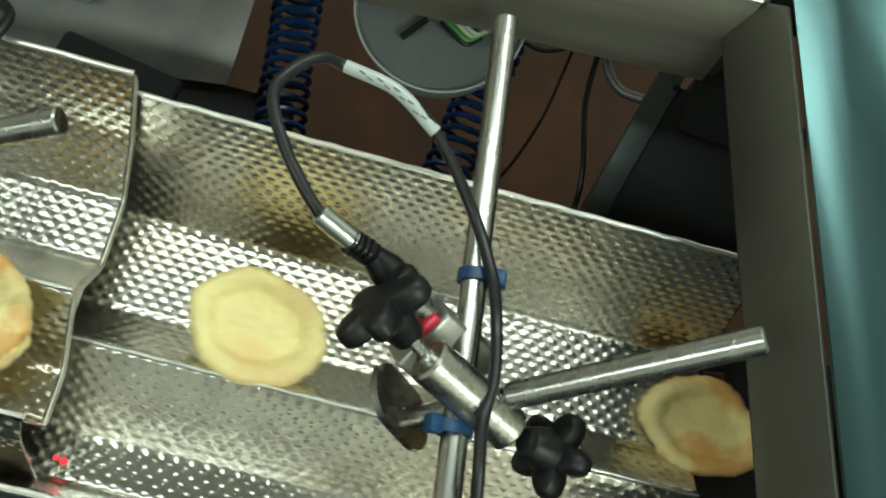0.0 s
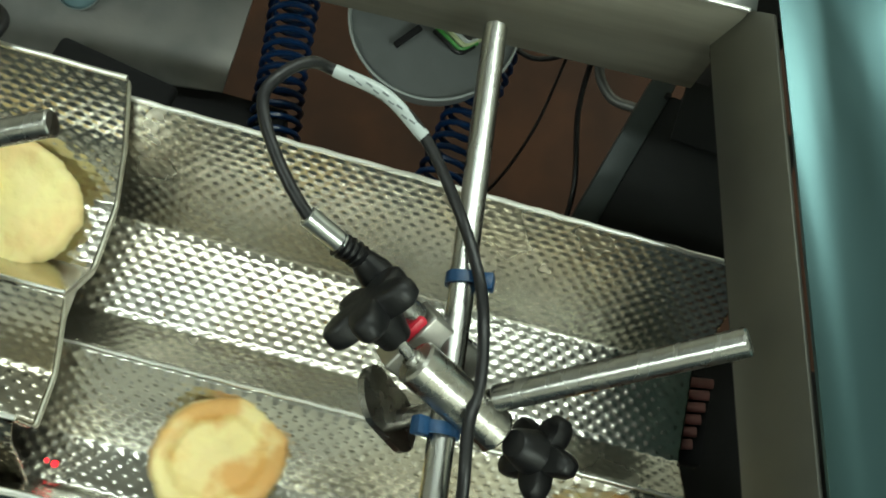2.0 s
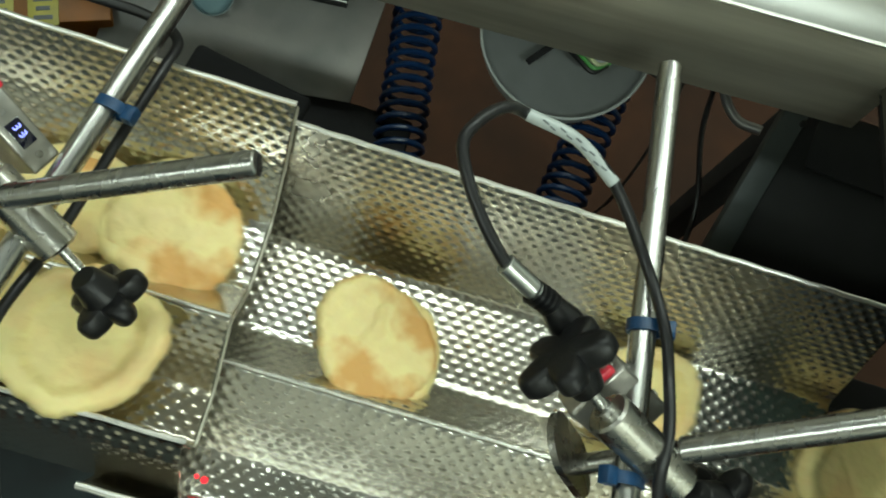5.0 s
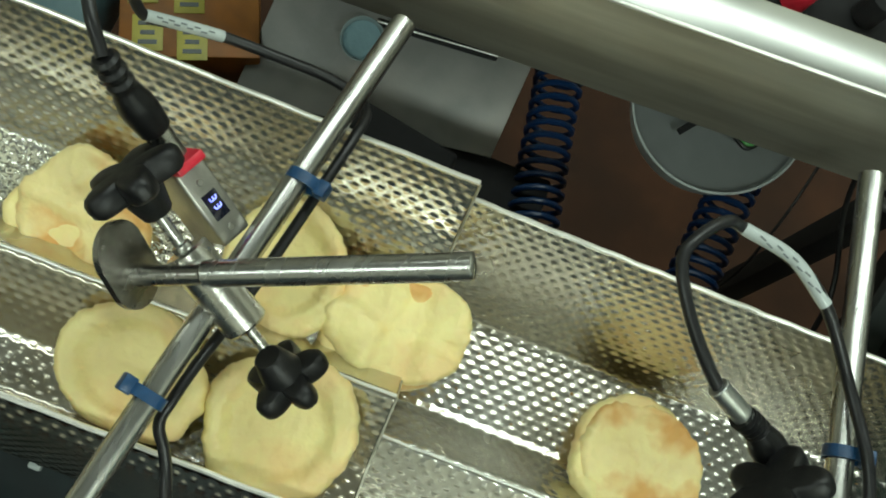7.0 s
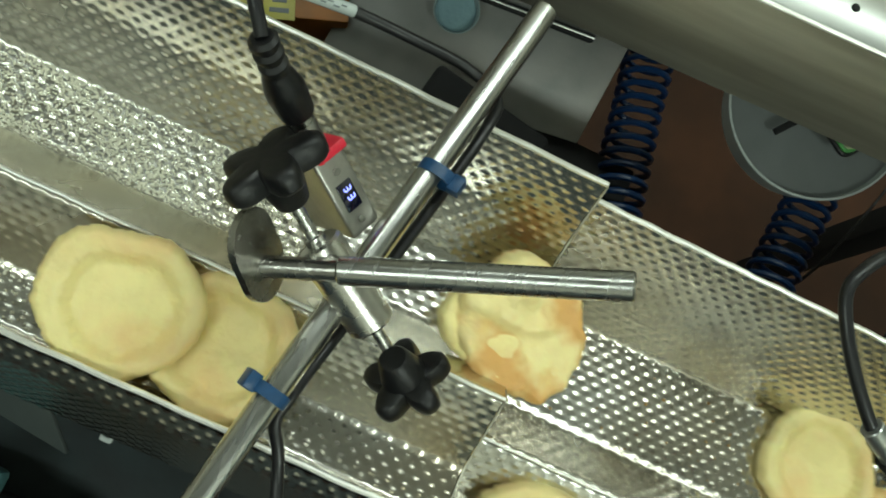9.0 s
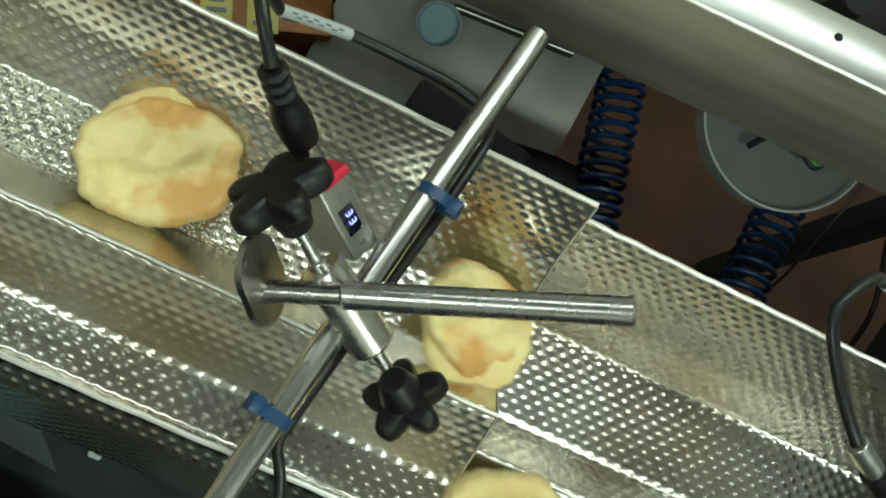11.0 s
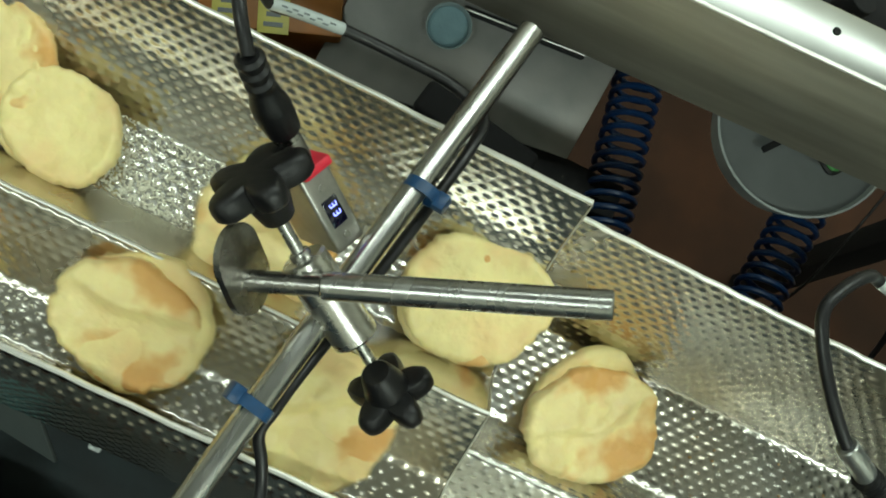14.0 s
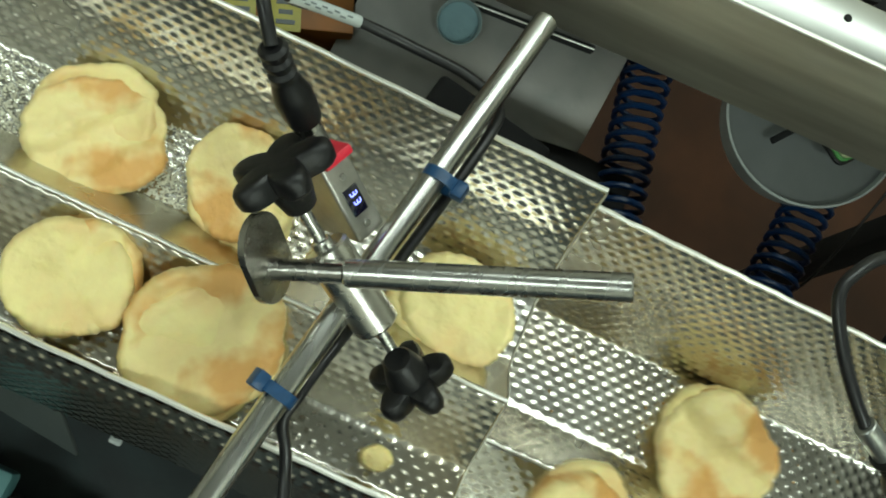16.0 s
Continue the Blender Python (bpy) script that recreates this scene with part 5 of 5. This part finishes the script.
    walk(PASTRY["c1"], [(t, pose(*p)) for t, *p in (
        (0, -1.248, -0.2, -0.054, 13.8, 0, -44), (2.8, -1.247, -0.2, -0.054, 13.8, 0, -44), (7.6, -0.2877, -0.1748, -0.054, 13.8, 0, -24.8), (7.8, -0.2875, -0.1803, -0.054, 13.8, 0, -24.8),
        (8, -0.2825, -0.186, -0.054, 13.8, 0, -24.7), (8.2, -0.2564, -0.1847, -0.054, 13.8, 0, -24.2), (8.4, -0.2265, -0.184, -0.054, 13.8, 0, -23.6), (8.6, -0.2119, -0.1847, -0.054, 13.8, 0, -23.3),
        (8.8, -0.1824, -0.1828, -0.054, 13.8, 0, -22.7), (9, -0.1659, -0.1852, -0.054, 13.8, 0, -22.3), (9.2, -0.1412, -0.186, -0.054, 13.8, 0, -21.8), (9.4, -0.1037, -0.1842, -0.054, 13.8, 0, -21.1),
        (9.6, -0.0769, -0.1844, -0.054, 13.8, 0, -20.6), (9.8, -0.0588, -0.1806, -0.054, 13.8, 0, -20.2), (10, -0.028, -0.1778, -0.0535, 13.5, 0.8, -19.6), (10.2, 0, -0.1778, -0.0483, 10.1, 16.5, -19),
        (10.5, 0.075, -0.215, -0.1159, 13.7, 0.2, -17.5), (11.92, 0.472, -0.215, -0.116, 13.8, 0, -9.6), (12.06, 0.505, -0.215, -0.151, 13.8, 28, -8.9), (12.22, 0.57, -0.215, -0.251, 13.8, 0, -7.6),
        (13.59, 0.954, -0.215, -0.251, 13.8, 0, 0.1), (16, 0.955, -0.215, -0.251, 13.8, 0, 0.1),
    )])
    walk(PASTRY["c2"], [(t, pose(*p)) for t, *p in (
        (0, -1.346, -0.2, -0.045, 16.7, 0, -0), (3.01, -1.345, -0.2, -0.045, 16.7, 0, -0), (8.2, -0.3088, -0.186, -0.045, 16.7, 0, 20.7), (8.4, -0.2969, -0.186, -0.045, 16.7, 0, 21),
        (8.6, -0.2754, -0.1841, -0.045, 16.7, 0, 21.4), (8.8, -0.2566, -0.186, -0.045, 16.7, 0, 21.8), (9, -0.2342, -0.186, -0.045, 16.7, 0, 22.2), (9.2, -0.2215, -0.186, -0.045, 16.7, 0, 22.5),
        (9.4, -0.2002, -0.186, -0.045, 16.7, 0, 22.9), (9.6, -0.1807, -0.186, -0.045, 16.7, 0, 23.3), (9.8, -0.1626, -0.1831, -0.045, 16.7, 0, 23.6), (10, -0.1271, -0.1846, -0.045, 16.7, 0, 24.4),
        (10.2, -0.0833, -0.186, -0.045, 16.7, 0, 25.2), (10.8, 0, -0.186, -0.0393, 10.8, 19.1, 26.9), (11.1, 0.075, -0.215, -0.1159, 16.6, 0.3, 28.4), (12.51, 0.472, -0.215, -0.116, 16.7, 0, 36.3),
        (12.65, 0.505, -0.215, -0.151, 16.7, 28, 37), (12.81, 0.57, -0.215, -0.251, 16.7, 0, 38.3), (13.83, 0.856, -0.215, -0.251, 16.7, 0, 44), (16, 0.857, -0.215, -0.251, 16.7, 0, 44),
    )])
    walk(PASTRY["d1"], [(t, pose(*p)) for t, *p in (
        (0, -1.542, -0.085, -0.066, 7.3, 0, -42.8), (3.93, -1.541, -0.085, -0.066, 7.3, 0, -42.8), (9.8, -0.3682, -0.0695, -0.066, 7.3, 0, -19.3), (10, -0.3142, -0.067, -0.066, 7.3, 0, -18.3),
        (10.2, -0.2425, -0.0888, -0.066, 7.3, 0, -16.8), (11.13, 0, -0.0888, -0.0568, 4.8, 21.2, -12), (11.43, 0.075, -0.1, -0.1117, 5.3, 10.4, -10.5), (12.85, 0.472, -0.1, -0.119, 7.3, 0, -2.5),
        (12.99, 0.505, -0.1, -0.154, 7.3, 28, -1.9), (13.15, 0.57, -0.1, -0.254, 7.3, 0, -0.6), (16.62, 1.542, -0.1, -0.254, 7.3, 0, 18.9),
    )])
    walk(PASTRY["e3"], [(t, pose(*p)) for t, *p in (
        (0, -1.64, -0.085, -0.066, 5.2, 0, -1), (3.65, -1.639, -0.085, -0.066, 5.2, 0, -1), (10.2, -0.3308, -0.0802, -0.066, 5.2, 0, 25.2), (12.3, -0.1689, -0.0989, -0.066, 5.2, 0, 28.4),
        (12.5, -0.1418, -0.105, -0.066, 5.2, 0, 29), (12.7, -0.0944, -0.0945, -0.066, 5.2, 0, 29.9), (12.9, -0.0757, -0.0951, -0.066, 5.2, 0, 30.3), (13.1, -0.0434, -0.0874, -0.066, 5.2, 0, 30.9),
        (13.3, -0.024, -0.0922, -0.066, 5.2, 0, 31.3), (13.5, 0.0019, -0.0934, -0.0643, 3.9, 12, 31.8), (13.7, 0.0659, -0.1039, -0.0867, -3.9, 72, 33.1), (13.9, 0.0883, -0.1007, -0.1101, 3, 14, 33.6),
        (14, 0.0893, -0.1086, -0.1132, 0.4, 0, 33.6), (14.1, 0.0903, -0.1079, -0.1136, 0.7, 0, 33.6), (14.2, 0.103, -0.1056, -0.1148, 1.8, 0, 33.9), (14.3, 0.1267, -0.1016, -0.117, 3.6, 0, 34.3),
        (14.4, 0.1566, -0.095, -0.119, 5.2, 0, 34.9), (14.5, 0.1955, -0.0866, -0.119, 5.2, 0, 35.7), (14.6, 0.2301, -0.0773, -0.119, 5.2, 0, 36.4), (14.7, 0.2528, -0.075, -0.119, 5.2, 0, 36.8),
        (15.48, 0.472, -0.1, -0.119, 5.2, 0, 41.2), (15.62, 0.505, -0.1, -0.154, 5.2, 28, 41.9), (15.78, 0.57, -0.1, -0.254, 5.2, 0, 43.2), (18.9, 1.444, -0.1, -0.254, 5.2, 0, 60.7),
    )])
    walk(PASTRY["f0"], [(t, pose(*p)) for t, *p in (
        (0, -1.444, -0.2, -0.054, 12.9, 0, -40), (5.05, -1.443, -0.2, -0.054, 12.9, 0, -40), (12.2, -0.0135, -0.1817, -0.0509, 11.6, 6.4, -11.4), (12.3, 0.0208, -0.19, -0.0642, 5.5, 38.3, -10.7),
        (13.91, 0.472, -0.215, -0.116, 12.9, 0, -1.7), (14.05, 0.505, -0.215, -0.151, 12.9, 28, -1.1), (14.21, 0.57, -0.215, -0.251, 12.9, 0, 0.2), (14.88, 0.758, -0.215, -0.251, 12.9, 0, 4),
        (16, 0.759, -0.215, -0.251, 12.9, 0, 4),
    )])
    walk(PASTRY["e1"], [(t, pose(*p)) for t, *p in (
        (0, -1.738, -0.085, -0.066, 10.9, 0, -17.1), (4.93, -1.737, -0.085, -0.066, 10.9, 0, -17.1), (12.3, -0.2638, -0.0785, -0.066, 10.9, 0, 12.4), (12.5, -0.2434, -0.0814, -0.066, 10.9, 0, 12.8),
        (12.7, -0.239, -0.0785, -0.066, 10.9, 0, 12.9), (12.9, -0.2162, -0.0727, -0.066, 10.9, 0, 13.3), (13.1, -0.188, -0.0772, -0.066, 10.9, 0, 13.9), (13.3, -0.1458, -0.0625, -0.066, 10.9, 0, 14.7),
        (13.5, -0.108, -0.0627, -0.066, 10.9, 0, 15.5), (13.7, -0.0767, -0.0733, -0.066, 10.9, 0, 16.1), (13.9, -0.0438, -0.0686, -0.066, 10.9, 0, 16.8), (14, -0.0297, -0.0728, -0.066, 10.9, 0, 17.1),
        (14.1, -0.0263, -0.0756, -0.066, 10.9, 0, 17.1), (14.2, -0.0081, -0.0733, -0.0661, 10.9, 0, 17.5), (14.3, 0.0032, -0.0758, -0.0653, 9, 12, 17.7), (14.4, 0.0378, -0.0834, -0.091, 5.6, 38, 18.4),
        (14.5, 0.0716, -0.1026, -0.0917, -1.2, 54, 19.1), (14.6, 0.0885, -0.1228, -0.0857, -5.9, 40, 19.4), (14.8, 0.107, -0.1199, -0.1027, -0.7, 8, 19.8), (15, 0.1141, -0.1223, -0.1056, -0.1, 0, 19.9),
        (15.2, 0.1588, -0.1157, -0.1093, 2.9, 0, 20.8), (15.3, 0.1834, -0.1105, -0.1121, 5.2, 0, 21.3), (15.4, 0.2083, -0.1054, -0.115, 7.5, 0, 21.8), (15.6, 0.2651, -0.0921, -0.119, 10.9, 0, 23),
        (16.34, 0.472, -0.1, -0.119, 10.9, 0, 27.1), (16.48, 0.505, -0.1, -0.154, 10.9, 28, 27.8), (16.64, 0.57, -0.1, -0.254, 10.9, 0, 29.1), (19.41, 1.346, -0.1, -0.254, 10.9, 0, 44.6),
    )])
    walk(PASTRY["e2"], [(t, pose(*p)) for t, *p in (
        (0, -1.836, -0.085, -0.066, 6.7, 0, -76.2), (4.81, -1.835, -0.085, -0.066, 6.7, 0, -76.1), (12.3, -0.3371, -0.0864, -0.066, 6.7, 0, -46.2), (12.5, -0.3343, -0.0887, -0.066, 6.7, 0, -46.1),
        (12.7, -0.3312, -0.0874, -0.066, 6.7, 0, -46.1), (12.9, -0.3199, -0.0873, -0.066, 6.7, 0, -45.8), (13.1, -0.2874, -0.0873, -0.066, 6.7, 0, -45.2), (13.3, -0.2597, -0.0882, -0.066, 6.7, 0, -44.6),
        (13.5, -0.2339, -0.0923, -0.066, 6.7, 0, -44.1), (13.7, -0.2174, -0.0991, -0.066, 6.7, 0, -43.8), (13.9, -0.1945, -0.0987, -0.066, 6.7, 0, -43.3), (14.4, -0.0901, -0.0817, -0.066, 6.7, 0, -41.3),
        (14.5, -0.0833, -0.087, -0.066, 6.7, 0, -41.1), (14.6, -0.0726, -0.0853, -0.066, 6.7, 0, -40.9), (14.7, -0.0671, -0.0903, -0.066, 6.7, 0, -40.8), (14.8, -0.0445, -0.0871, -0.066, 6.7, 0, -40.3),
        (15, -0.0402, -0.0913, -0.066, 6.7, 0, -40.3), (15.2, -0.0241, -0.0943, -0.066, 6.7, 0, -39.9), (15.4, -0.0121, -0.0924, -0.0617, 5.9, 8, -39.7), (15.6, 0.0349, -0.0831, -0.0853, 2.6, 45, -38.8),
        (15.8, 0.1173, -0.1143, -0.0986, -2.4, 22, -37.1), (16, 0.1775, -0.1045, -0.1154, 3.8, 0, -35.9),
    )])
    walk(PASTRY["f1"], [(t, pose(*p)) for t, *p in (
        (0, -1.542, -0.2, -0.054, 16.8, 0, -10.5), (6.02, -1.541, -0.2, -0.054, 16.8, 0, -10.5), (12.3, -0.2851, -0.1841, -0.054, 16.8, 0, 14.6), (12.5, -0.2707, -0.1854, -0.054, 16.8, 0, 14.9),
        (12.7, -0.2694, -0.184, -0.054, 16.8, 0, 14.9), (12.9, -0.2525, -0.1847, -0.054, 16.8, 0, 15.3), (13.1, -0.2267, -0.184, -0.054, 16.8, 0, 15.8), (13.3, -0.203, -0.186, -0.054, 16.8, 0, 16.3),
        (13.5, -0.1814, -0.186, -0.054, 16.8, 0, 16.7), (13.7, -0.1482, -0.186, -0.054, 16.8, 0, 17.4), (13.9, -0.1116, -0.186, -0.054, 16.8, 0, 18.1), (14.1, -0.0702, -0.186, -0.054, 16.8, 0, 18.9),
        (14.3, -0.0462, -0.186, -0.054, 16.8, 0, 19.4), (14.5, -0.0359, -0.186, -0.0539, 16.7, 0.3, 19.6), (14.7, -0.0128, -0.186, -0.0507, 15.2, 6.7, 20.1), (14.79, 0, -0.186, -0.0483, 10.8, 19.7, 20.3),
        (15.09, 0.075, -0.215, -0.1159, 16.7, 0.3, 21.8), (16.51, 0.472, -0.215, -0.116, 16.8, 0, 29.8), (16.65, 0.505, -0.215, -0.151, 16.8, 28, 30.4), (16.81, 0.57, -0.215, -0.251, 16.8, 0, 31.7),
        (17.13, 0.66, -0.215, -0.251, 16.8, 0, 33.5),
    )])
    walk(PASTRY["f2"], [(t, pose(*p)) for t, *p in (
        (0, -1.64, -0.2, -0.054, 12.9, 0, -36.2), (6.63, -1.639, -0.2, -0.054, 12.9, 0, -36.2), (13.3, -0.3056, -0.1782, -0.054, 12.9, 0, -9.5), (13.5, -0.2822, -0.186, -0.054, 12.9, 0, -9),
        (13.7, -0.2636, -0.186, -0.054, 12.9, 0, -8.7), (13.9, -0.2376, -0.186, -0.054, 12.9, 0, -8.1), (14, -0.2225, -0.186, -0.054, 12.9, 0, -7.8), (14.2, -0.1958, -0.186, -0.054, 12.9, 0, -7.3),
        (14.4, -0.1696, -0.186, -0.054, 12.9, 0, -6.8), (14.5, -0.1598, -0.186, -0.054, 12.9, 0, -6.6), (14.7, -0.1421, -0.186, -0.054, 12.9, 0, -6.2), (14.8, -0.1275, -0.1834, -0.054, 12.9, 0, -5.9),
        (15, -0.0849, -0.1838, -0.054, 12.9, 0, -5.1), (15.2, -0.0618, -0.186, -0.054, 12.9, 0, -4.6), (15.4, -0.0513, -0.186, -0.054, 12.9, 0, -4.4), (15.6, -0.0264, -0.186, -0.0534, 12.6, 1, -3.9),
        (15.8, 0.0246, -0.19, -0.0703, 5.6, 30.8, -2.9), (17.4, 0.472, -0.215, -0.116, 12.9, 0, 6.1), (17.54, 0.505, -0.215, -0.151, 12.9, 28, 6.7), (17.7, 0.57, -0.215, -0.251, 12.9, 0, 8),
        (21.17, 1.542, -0.215, -0.251, 12.9, 0, 27.5),
    )])
    walk(PASTRY["e4"], [(t, pose(*p)) for t, *p in (
        (0, -1.934, -0.085, -0.066, 4.8, 0, -57), (5.57, -1.933, -0.085, -0.066, 4.8, 0, -57), (13.3, -0.3889, -0.062, -0.066, 4.8, 0, -26.1), (13.5, -0.3537, -0.0748, -0.066, 4.8, 0, -25.4),
        (13.7, -0.3249, -0.0915, -0.066, 4.8, 0, -24.9), (13.9, -0.3221, -0.0917, -0.066, 4.8, 0, -24.8), (14.1, -0.3103, -0.0888, -0.066, 4.8, 0, -24.6), (14.2, -0.2966, -0.0881, -0.066, 4.8, 0, -24.3),
        (14.3, -0.2794, -0.0941, -0.066, 4.8, 0, -23.9), (14.4, -0.262, -0.0967, -0.066, 4.8, 0, -23.6), (14.5, -0.2501, -0.0962, -0.066, 4.8, 0, -23.4), (14.7, -0.2258, -0.0933, -0.066, 4.8, 0, -22.9),
        (14.8, -0.2172, -0.0926, -0.066, 4.8, 0, -22.7), (15, -0.2014, -0.0962, -0.066, 4.8, 0, -22.4), (15.6, -0.0948, -0.0852, -0.066, 4.8, 0, -20.3), (15.8, -0.0663, -0.0911, -0.066, 4.8, 0, -19.7),
        (16, -0.0465, -0.0964, -0.0659, 4.8, 0.3, -19.3),
    )])
    walk(PASTRY["e5"], [(t, pose(*p)) for t, *p in (
        (0, -2.032, -0.085, -0.066, 10.4, 0, -78.2), (5.72, -2.031, -0.085, -0.066, 10.4, 0, -78.2), (14, -0.3758, -0.0655, -0.066, 10.4, 0, -45.1), (14.2, -0.3558, -0.0722, -0.066, 10.4, 0, -44.7),
        (14.4, -0.3433, -0.0721, -0.066, 10.4, 0, -44.5), (14.5, -0.3375, -0.0713, -0.066, 10.4, 0, -44.3), (14.7, -0.328, -0.0776, -0.066, 10.4, 0, -44.2), (14.8, -0.3176, -0.0769, -0.066, 10.4, 0, -43.9),
        (15, -0.2981, -0.0766, -0.066, 10.4, 0, -43.6), (15.2, -0.2811, -0.0764, -0.066, 10.4, 0, -43.2), (15.4, -0.2626, -0.0787, -0.066, 10.4, 0, -42.8), (15.6, -0.2416, -0.077, -0.066, 10.4, 0, -42.4),
        (15.8, -0.2169, -0.0776, -0.066, 10.4, 0, -41.9), (16, -0.2097, -0.0831, -0.066, 10.4, 0, -41.8),
    )])
    walk(PASTRY["g0"], [(t, pose(*p)) for t, *p in (
        (0, -0.758, -0.2, -0.0775, 0, 0, -2.2), (11.88, -0.757, -0.2, -0.0775, -0, 0, -2.2), (14.3, -0.2745, -0.207, -0.0775, -0, 0, 7.5), (14.5, -0.2505, -0.207, -0.0775, 0, 0, 7.9),
        (14.8, -0.2067, -0.207, -0.0775, -0, 0, 8.8), (15, -0.185, -0.207, -0.0775, 0, 0, 9.3), (15.4, -0.145, -0.207, -0.0775, 0, 0, 10.1), (15.8, -0.0819, -0.207, -0.0775, -0, 0, 11.3),
        (16, -0.0556, -0.207, -0.0775, 0, 0.1, 11.8),
    )])
    walk(PASTRY["f3"], [(t, pose(*p)) for t, *p in (
        (0, -1.738, -0.2, -0.054, 16.4, 0, 2), (7.35, -1.737, -0.2, -0.054, 16.4, 0, 2), (14.4, -0.3278, -0.1845, -0.054, 16.4, 0, 30.2), (14.5, -0.3178, -0.1854, -0.054, 16.4, 0, 30.4),
        (14.6, -0.3053, -0.186, -0.054, 16.4, 0, 30.6), (14.8, -0.2862, -0.186, -0.054, 16.4, 0, 31), (15, -0.2664, -0.186, -0.054, 16.4, 0, 31.4), (15.2, -0.2466, -0.186, -0.054, 16.4, 0, 31.8),
        (15.4, -0.2358, -0.186, -0.054, 16.4, 0, 32), (15.6, -0.2153, -0.186, -0.054, 16.4, 0, 32.4), (15.8, -0.1976, -0.186, -0.054, 16.4, 0, 32.8), (16, -0.1865, -0.186, -0.054, 16.4, 0, 33),
    )])
    walk(PASTRY["e6"], [(t, pose(*p)) for t, *p in (
        (0, -2.13, -0.085, -0.066, 8.8, 0, -13.9), (6.34, -2.129, -0.085, -0.066, 8.8, 0, -13.9), (15.2, -0.3582, -0.081, -0.066, 8.8, 0, 21.5), (15.4, -0.3413, -0.0849, -0.066, 8.8, 0, 21.8),
        (15.6, -0.3335, -0.086, -0.066, 8.8, 0, 22), (15.8, -0.3216, -0.0905, -0.066, 8.8, 0, 22.2), (16, -0.3077, -0.0951, -0.066, 8.8, 0, 22.5),
    )])
    walk(PASTRY["f4"], [(t, pose(*p)) for t, *p in (
        (0, -1.836, -0.2, -0.054, 13.9, 0, -16.2), (7.76, -1.835, -0.2, -0.054, 13.9, 0, -16.2), (15.4, -0.308, -0.1813, -0.054, 13.9, 0, 14.4), (15.6, -0.2973, -0.1822, -0.054, 13.9, 0, 14.6),
        (15.8, -0.28, -0.186, -0.054, 13.9, 0, 14.9), (16, -0.276, -0.186, -0.054, 13.9, 0, 15),
    )])


motions()
